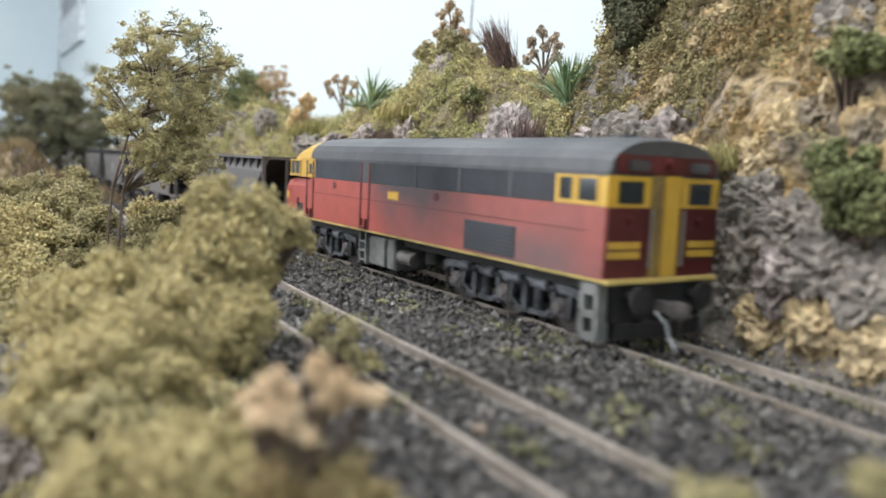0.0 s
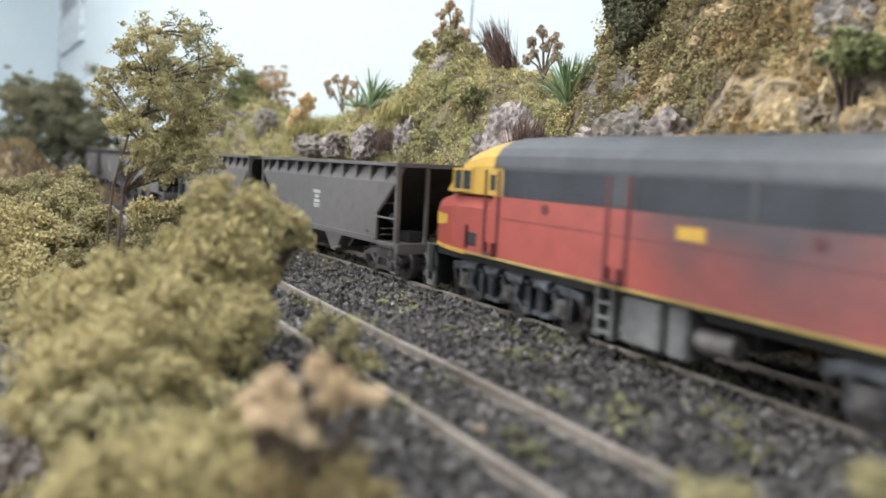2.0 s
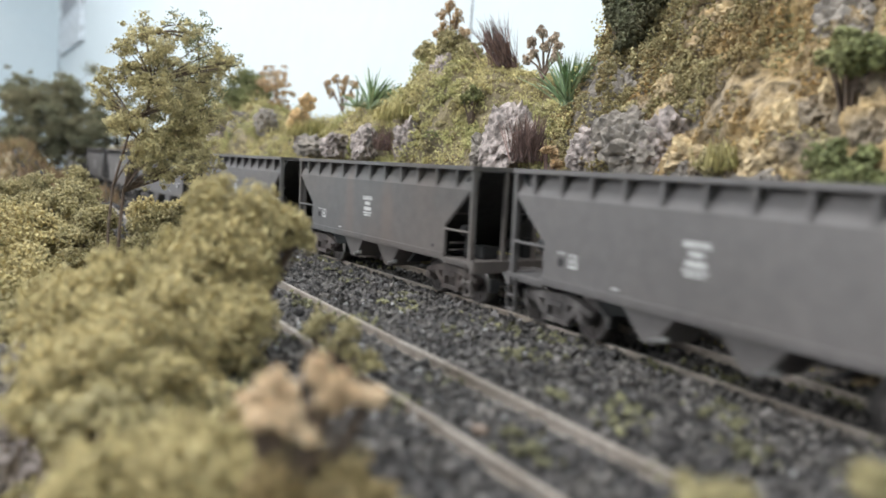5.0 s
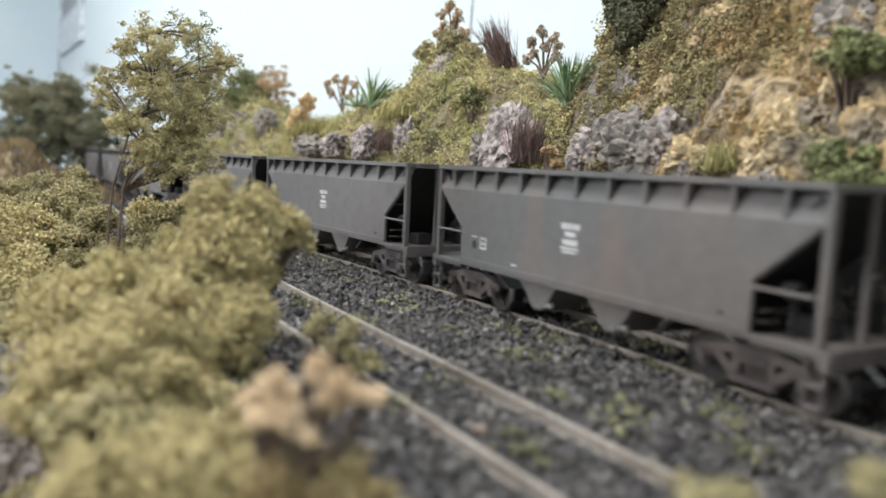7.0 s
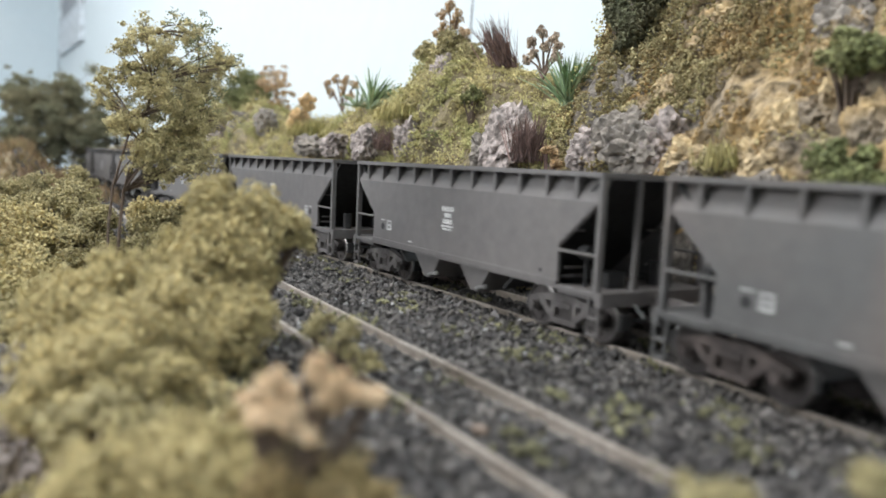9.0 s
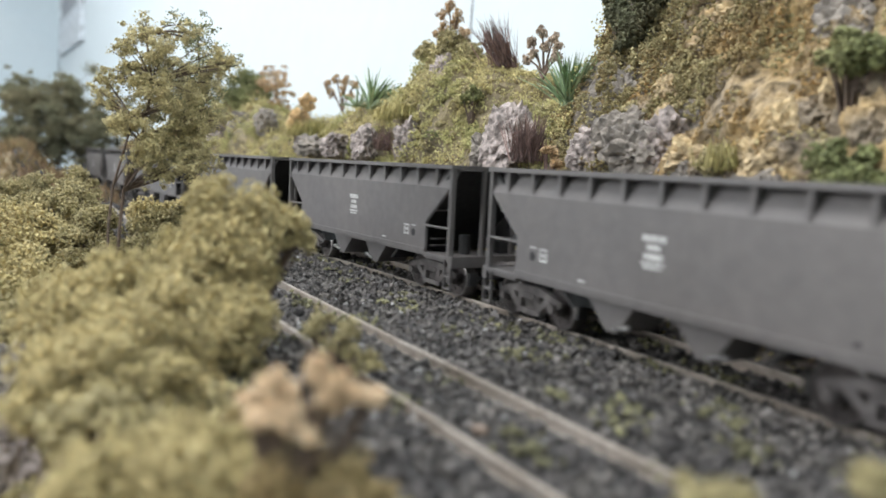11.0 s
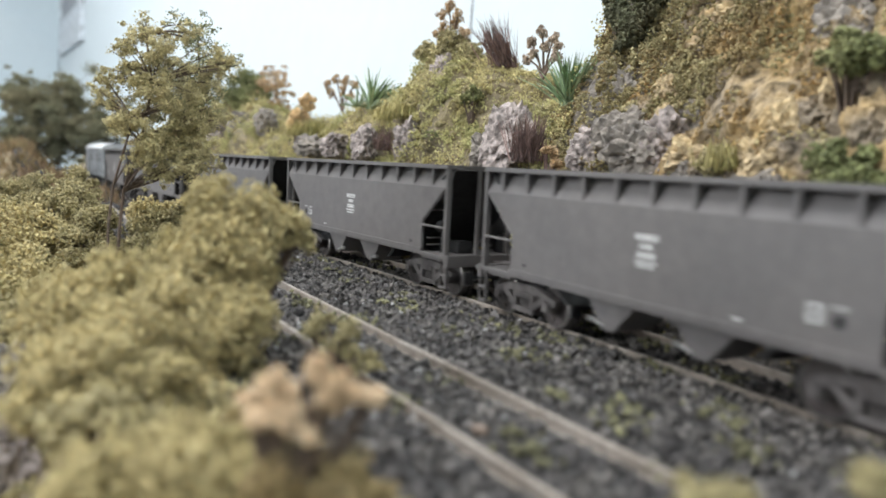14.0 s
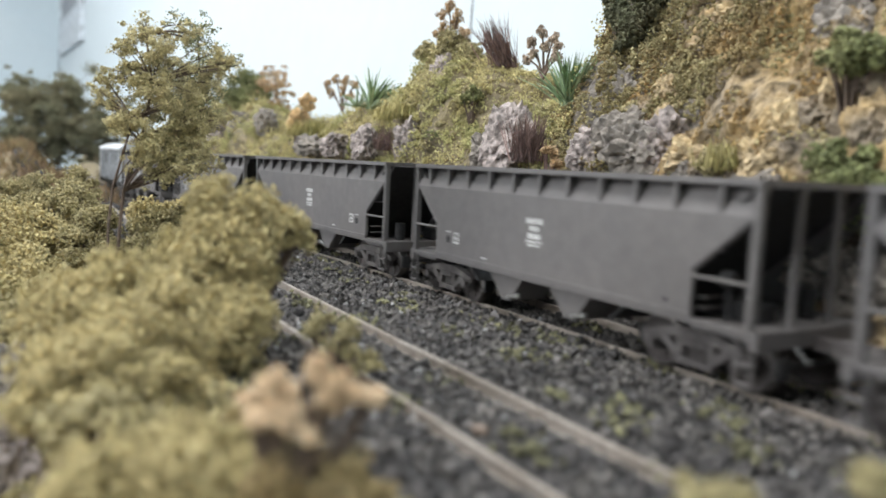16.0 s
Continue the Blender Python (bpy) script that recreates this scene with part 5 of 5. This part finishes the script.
shrub("shrub", [((-59.3, 126.2, 8.7), 8.5), ((-53.7, 128.4, 10.7), 8), ((-62.4, 122.9, 6.2), 6)], M_YOLIVE, 54, 0.46, FRONT, sub=14)
shrub("shrub", [((-52.0, 107.5, 2.4), 8.5), ((-45.4, 107.4, 2.0), 8), ((-52.3, 102.0, -1.8), 6), ((-36.2, 109.3, 0.5), 8)], M_YOLIVE, 54, 0.45, FRONT, sub=14)
shrub("shrub", [((-46.0, 96.9, -2.8), 5), ((-38.6, 95.2, -0.2), 6)], M_OLIVE, 34, 0.6, "green-olive bush low on the near bank", sub=12)
shrub("shrub", [((-27.6, 79.0, -1.0), 8), ((-34.5, 80.9, -2.3), 6), ((-21.7, 79.2, 0.6), 6.5), ((-28.6, 83.2, 0.5), 5), ((-38.1, 80.7, -4.4), 4)], M_YOLIVE, 60, 0.42, "bright olive-yellow bush close to the track edge", sub=14)
shrub("shrub", [((-13.3, 73.3, 2.3), 4.5), ((-9.7, 75.4, 2.9), 4), ((-20.1, 87.4, 2.3), 5), ((-6.3, 71.4, 3.0), 3)], M_BROWNLEAF, 36, 0.5, "brownish-olive low bush beside dried flower heads", sub=10)
shrub("shrub", [((-16.4, 125.8, 5.0), 4.5), ((-20.6, 127.9, 6.2), 3.5), ((-10.7, 117.6, 3.5), 3.5)], M_OLIVE, 12, 0.5, "thin wispy olive twigs beside the rail", sub=9)
shrub("shrub", [((22.2, 59.9, 9.0), 2.6), ((25.0, 59.8, 8.6), 2.0)], M_OLIVE, 60, 0.4, "small olive weed close before the rail", sub=8)
shrub("shrub", [((37.2, 62.1, 10.7), 2.4), ((38.4, 61.9, 9.1), 3)], M_OLIVE, 60, 0.4, "small olive weed close before the rail", sub=8)
shrub("dried_flower", [((-14.4, 72.2, 12.1), 2.6), ((-11.4, 72.4, 13.3), 2.4), ((-9.1, 72.2, 11.9), 2.3), ((-15.8, 71.9, 8.7), 2.2), ((-11.7, 71.9, 9.0), 2.2), ((-6.2, 74.1, 10.4), 1.8), ((-17.7, 74.0, 9.6), 1.6)], M_TAN, 110, 0.36, "tan dried flower heads on thin stems", "dried plant", sub=6)
LEFT = "fine-leaved olive scrub on the bank above the drop"
for i, lumps in enumerate((
        [((-129.6, 233.9, 10.9), 10), ((-126.9, 223.1, 3.3), 10), ((-120.6, 228.5, 6.7), 8)], [((-131.2, 261.2, 13.0), 10), ((-119.9, 253.9, 10.3), 9), ((-139.0, 261.3, 13.4), 8)],
        [((-162.5, 330.3, 20.5), 7), ((-153.7, 324.8, 15.8), 7)], [((-109.1, 202.7, 0.4), 9), ((-104.8, 187.0, -5.8), 8), ((-113.8, 197.6, -0.7), 8)],
        [((-105.3, 223.3, 4.8), 9), ((-106.1, 233.9, 10.7), 7)], [((-92.7, 233.5, 6.4), 9), ((-86.2, 239.0, 11.6), 8), ((-81.9, 223.2, 4.6), 8)],
        [((-81.1, 239.4, 15.5), 7), ((-93.6, 244.2, 13.5), 7)], [((-93.4, 166.9, -6.7), 7), ((-92.2, 161.5, -10.5), 6)], [((-172.6, 319.8, 15.9), 8), ((-176.2, 309.4, 12.4), 8)])):
    shrub("shrub", lumps, M_OLIVE if i % 3 else M_YOLIVE, 46, 0.52, LEFT, group="bank scrub", sub=13)

M_TREE = material("dusty_olive_leaves", (0.52, 0.45, 0.24), 0.9, var=0.3, scale=400, bump=0, second=(0.40, 0.345, 0.17), mix_scale=60, island=0.4)
tree([((-88.0, 219.4, 67.9), 4.2), ((-98.1, 217.9, 52.2), 3), ((-66.6, 220.7, 60.9), 3.5), ((-75.6, 220.4, 68.1), 3), ((-92.4, 218.9, 62.9), 3.2), ((-73.1, 219.0, 54.0), 5), ((-68.0, 219.2, 44.8), 4.5), ((-91.1, 215.3, 40.0), 3), ((-70.8, 216.9, 32.6), 4.5), ((-91.5, 218.3, 56.6), 4.4), ((-81.9, 218.7, 60.4), 6), ((-84.9, 216.7, 50.6), 6.5), ((-77.5, 218.5, 48.1), 6), ((-88.7, 214.9, 42.4), 5), ((-80.1, 215.5, 38.3), 6.5), ((-73.8, 217.7, 40.4), 5), ((-84.2, 214.8, 34.0), 4), ((-96.3, 217.5, 48.4), 3), ((-75.6, 216.9, 32.3), 5), ((-79.4, 214.3, 28.0), 3.6), ((-87.0, 214.6, 33.0), 3.2)],
     [[(-90.7, 210.9, 2.2), (-90.3, 212.0, 13.2), (-90.0, 213.0, 22.7), (-86.3, 215.4, 37.1), (-84.2, 216.9, 53.0), (-87.5, 219.3, 67.2)], [(-93.1, 211.0, 2.8), (-93.5, 212.0, 13.0), (-93.0, 213.1, 24.0), (-88.7, 214.9, 42.4)]], M_TREE, 82, 0.31, "slender olive-leaved gum tree on thin dark trunks", r0=0.5, sub=24, sub_r=0.36)
tree([((-102.6, 306.0, 79.5), 7.5), ((-96.4, 304.9, 68.9), 8), ((-105.1, 304.6, 66.1), 7), ((-92.2, 305.3, 72.5), 4.5), ((-99.9, 303.6, 55.4), 7), ((-94.7, 304.1, 60.1), 5)],
     [[(-97.7, 300.3, 22.3), (-98.3, 301.9, 37.8), (-98.8, 303.6, 55.4), (-101.5, 306.0, 79.6)]], material("grey_green_foliage", (0.27, 0.27, 0.15), 0.9, var=0.3, scale=500, bump=0, second=(0.16, 0.17, 0.08), mix_scale=60, island=0.4), 16, 0.45, "grey-green gum tree with an airy crown", sub=24, sub_r=0.34)
tree([((-155.0, 581.5, 92.4), 8), ((-146.5, 571.0, 83.5), 9), ((-158.6, 585.3, 82.1), 9), ((-148.9, 573.9, 73.3), 9)], [[(-148.7, 574.2, 67.1), (-149.6, 574.9, 83.7), (-151.4, 576.9, 94.1)]], M_GREEN, 34, 0.8, "small mid-green tree on the rocky crest")
tree([((-126.6, 545.8, 92.7), 7), ((-119.2, 535.5, 85.4), 7), ((-133.8, 555.1, 88.6), 6), ((-122.6, 540.3, 76.0), 6)], [[(-122.1, 539.6, 68.2), (-124.0, 541.9, 81.9), (-126.0, 545.0, 93.8)]], M_DRYTAN, 16, 0.6, "small brownish bare-twigged tree on the crest", sub=16, sub_r=0.3)
tree([((-144.3, 434.4, 56.8), 8), ((-152.5, 434.8, 61.0), 7)], [[(-144.7, 432.6, 39.3), (-145.7, 434.0, 53.6), (-146.8, 434.8, 61.4)]], M_DKGREEN, 30, 0.9, "small dark green tree behind the railway")
for lumps, trunk, m in (
        ([((-387.4, 767.7, 74.3), 22), ((-397.1, 765.4, 51.3), 24), ((-382.9, 769.4, 91.4), 14), ((-371.7, 765.3, 50.1), 17), ((-376.5, 768.3, 80.7), 10), ((-407.4, 768.1, 78.6), 12), ((-362.3, 764.0, 36.7), 15), ((-398.6, 763.5, 31.5), 15)], [[(-385.7, 761.1, 7.2), (-387.4, 764.4, 40.7), (-388.9, 768.2, 79.8)]], M_FARGREEN),
        ([((-378.0, 827.6, 71.1), 16), ((-367.9, 826.2, 56.7), 16), ((-344.8, 807.0, 65.9), 14), ((-382.5, 825.2, 46.6), 14)], [[(-365.1, 822.1, 14.5), (-366.7, 824.4, 38.6), (-369.9, 827.4, 68.6)]], M_FARGREEN),
        ([((-439.6, 790.1, 98.5), 10), ((-448.6, 788.1, 77.8), 13), ((-431.7, 787.1, 67.4), 13), ((-455.1, 789.2, 88.9), 10), ((-442.1, 785.3, 49.4), 14), ((-452.8, 784.1, 37.2), 13), ((-426.7, 784.0, 36.1), 13)], [[(-436.1, 780.8, 3.8), (-439.4, 784.8, 43.9), (-444.8, 787.6, 72.3), (-439.6, 790.1, 98.5)], [(-439.0, 780.8, 3.6), (-451.1, 785.8, 54.6), (-454.9, 788.9, 86.0)]], M_FARGREEN)):
    tree(lumps, trunk, m, 15, 0.85, "dark green distant gum tree before the wall", sub=26, r0=1.4, sub_r=0.36)

# dark bushes on and above the cutting
CUT = "dense dark green bush growing on the rock face"
shrub("shrub", [((81.5, 159.8, 63.5), 6), ((82.9, 155.8, 62.4), 5), ((79.7, 161.7, 63.1), 4)], M_GREEN, 46, 0.6, CUT, sub=12)
shrub("shrub", [((76.7, 150.8, 40.7), 6), ((77.8, 145.4, 35.3), 6.5), ((78.6, 141.1, 30.8), 5), ((75.9, 154.5, 39.5), 4.5), ((76.9, 147.0, 32.0), 4.5)], M_GREEN, 46, 0.6, CUT, sub=12)
shrub("shrub", [((51.6, 249.1, 88.6), 6), ((55.9, 238.8, 81.7), 7), ((53.0, 239.2, 76.5), 5), ((51.0, 253.7, 95.7), 7), ((57.2, 236.7, 89.7), 6)], M_DKGREEN, 40, 0.65, CUT, sub=12)
shrub("shrub", [((64.4, 179.9, 42.2), 4.5), ((63.0, 182.5, 39.5), 4)], M_OLIVE, 50, 0.55, "olive bush at the foot of the rock face", sub=10)
shrub("shrub", [((-3.2, 350.5, 89.2), 9), ((-12.4, 365.0, 89.1), 6.5), ((5.6, 337.7, 86.0), 7)], M_OLIVE, 36, 0.7, "rounded olive bush on the hilltop", sub=14)
shrub("shrub", [((7.9, 305.8, 65.9), 4), ((5.3, 309.4, 63.9), 3)], M_GREEN, 40, 0.6, "small bright green plant on the slope", sub=8)
shrub("golden_lichen", [((-88.9, 455.0, 62.0), 5.5), ((-83.3, 446.1, 69.8), 5.5), ((-95.9, 466.0, 56.6), 5), ((-86.9, 451.4, 55.3), 4)], M_GOLD, 60, 0.5, "golden-orange lichen clump beside the rocks", "lichen", sub=10)


def flower_tree(base, heads, r, mat, label):
    """Dried seed heads on fanning bare stems."""
    root = tagged(empty("dried_plant", *base), label, "dried plant")
    b = np.array(base)
    bm, pts = bmesh.new(), []
    for h in heads:
        q = np.array(h) - b
        limb(bm, [(0, 0, -2), tuple(q * 0.45 + (0, 0, 0.5)), tuple(q)], 0.5, 0.25)
        pts.append(lump_points(q, (r * 1.15, r * 1.15, r * 1.3), 280, 9, 0.5)[0])
    part("twigwork", bm, M_TWIG, root)
    v, f = bits(np.concatenate(pts), 0.4, 0.8)
    raw_mesh("seed_head", v, f, mat, root)


flower_tree((-2.1, 352.7, 92.1), [(-8.2, 361.9, 106.8), (-4.5, 356.3, 109.2), (-0.3, 350.0, 103.7), (-6.5, 359.3, 100.1), (3.0, 345.5, 97.6), (-2.6, 353.6, 100.5), (-8.9, 362.9, 97.5)], 2.4, M_DRYTAN, "tan dried flower plant on the hilltop")
flower_tree((32.7, 287.1, 72.8), [(28.1, 295.1, 85.1), (31.4, 289.6, 88.5), (35.1, 284.5, 85.8), (27.5, 295.4, 78.8), (36.1, 282.2, 81.5), (32.1, 288.1, 82.8), (29.2, 292.7, 80.6), (36.4, 281.8, 77.4)], 1.9, material("pale_seed_heads", (0.46, 0.36, 0.27), 0.9, var=0.3, scale=500, bump=0, island=0.35), "pale dried flower plant with bare stems")
flower_tree((-61.6, 434.2, 66.3), [(-73.5, 453.0, 80.8), (-67.2, 442.6, 83.2), (-60.1, 431.7, 80.8), (-54.1, 421.9, 78.5), (-70.9, 448.6, 75.7), (-57.2, 427.1, 72.8), (-62.6, 435.2, 76.4)], 2.3, M_DRYTAN, "tan dried flower plant on the slope")


def spiky(base, n, length, lean, mat, label, width=0.5):
    root = tagged(empty("spiky_plant", *base), label, "plant")
    dirs = rng.normal(size=(n, 3)) * (0.6, 0.45, 0.3) + np.array(lean)
    dirs[:, 2] = np.abs(dirs[:, 2])
    v, f = blades(rng.normal(size=(n, 3)) * (0.8, 0.8, 0.3), dirs, length * rng.uniform(0.7, 1.1, n), width, 0.08)
    raw_mesh("leaf_rosette", v, f, mat, root)


spiky((-41.0, 386.6, 63.6), 110, 22, (0.75, 0, 0.75), M_BLADE, "green spiky strap-leaved plant on the crest", 0.6)
spiky((-49.7, 404.2, 65.7), 25, 12, (0.1, 0, 0.6), M_BLADE, "green spiky strap-leaved plant on the crest", 0.5)
spiky((38.0, 255.8, 58.5), 130, 20, (0.08, -0.2, 1.0), M_BLADE, "green spiky strap-leaved plant beside the cliff", 0.42)


def tuft(base, n, spread, length, lean, mat, name, label, width=0.22):
    root = tagged(empty(name, *base), label, "grass tuft" if "grass" in name else "dead shrub")
    b = rng.normal(size=(n, 3)) * (spread, spread * 0.6, 0.4)
    dirs = rng.normal(size=(n, 3)) * (0.2, 0.2, 0.1) + np.array(lean)
    v, f = blades(b, dirs, length * rng.uniform(0.45, 1.05, n), width, 0.04)
    raw_mesh("brushwood", v, f, mat, root)


tuft((19.8, 312.7, 78.0), 260, 2.6, 23, (-0.42, 0, 1), M_REDTWIG, "dead_shrub", "purplish-brown dead brushwood clump on the hill", 0.2)
tuft((25.0, 248.1, 39.5), 220, 2.6, 17, (-0.05, 0, 1), M_REDTWIG, "dead_shrub", "reddish-brown dead brushwood beside grey rock", 0.2)
tuft((-28.7, 339.2, 42.4), 120, 2.5, 11, (0, 0, 1), M_REDTWIG, "dead_shrub", "reddish-brown dead brushwood beside grey rock", 0.2)
tuft((-18.6, 341.6, 57.3), 420, 6.0, 8, (0.1, 0, 1), M_STRAW, "grass_tuft", "straw-green grass tuft over a rock")
tuft((-28.4, 356.0, 56.7), 260, 4.0, 7, (0, 0, 1), M_STRAW, "grass_tuft", "straw-green grass tuft over a rock")
tuft((-77.9, 421.9, 49.5), 420, 6.0, 10, (0.25, 0, 1), M_STRAW, "grass_tuft", "pale straw grass tuft on the slope")
tuft((64.6, 177.6, 38.9), 160, 3.5, 8, (0, 0, 1), M_STRAW, "grass_tuft", "dry olive grass at the rock foot")
shrub("dead_shrub", [((31.1, 240.7, 42.0), 3.2), ((33.3, 237.4, 38.6), 2.6)], M_DRYTAN, 40, 0.5, "brown dead leafy plant by the rocks", "dead shrub", sub=8, stem=M_REDTWIG)

motions()
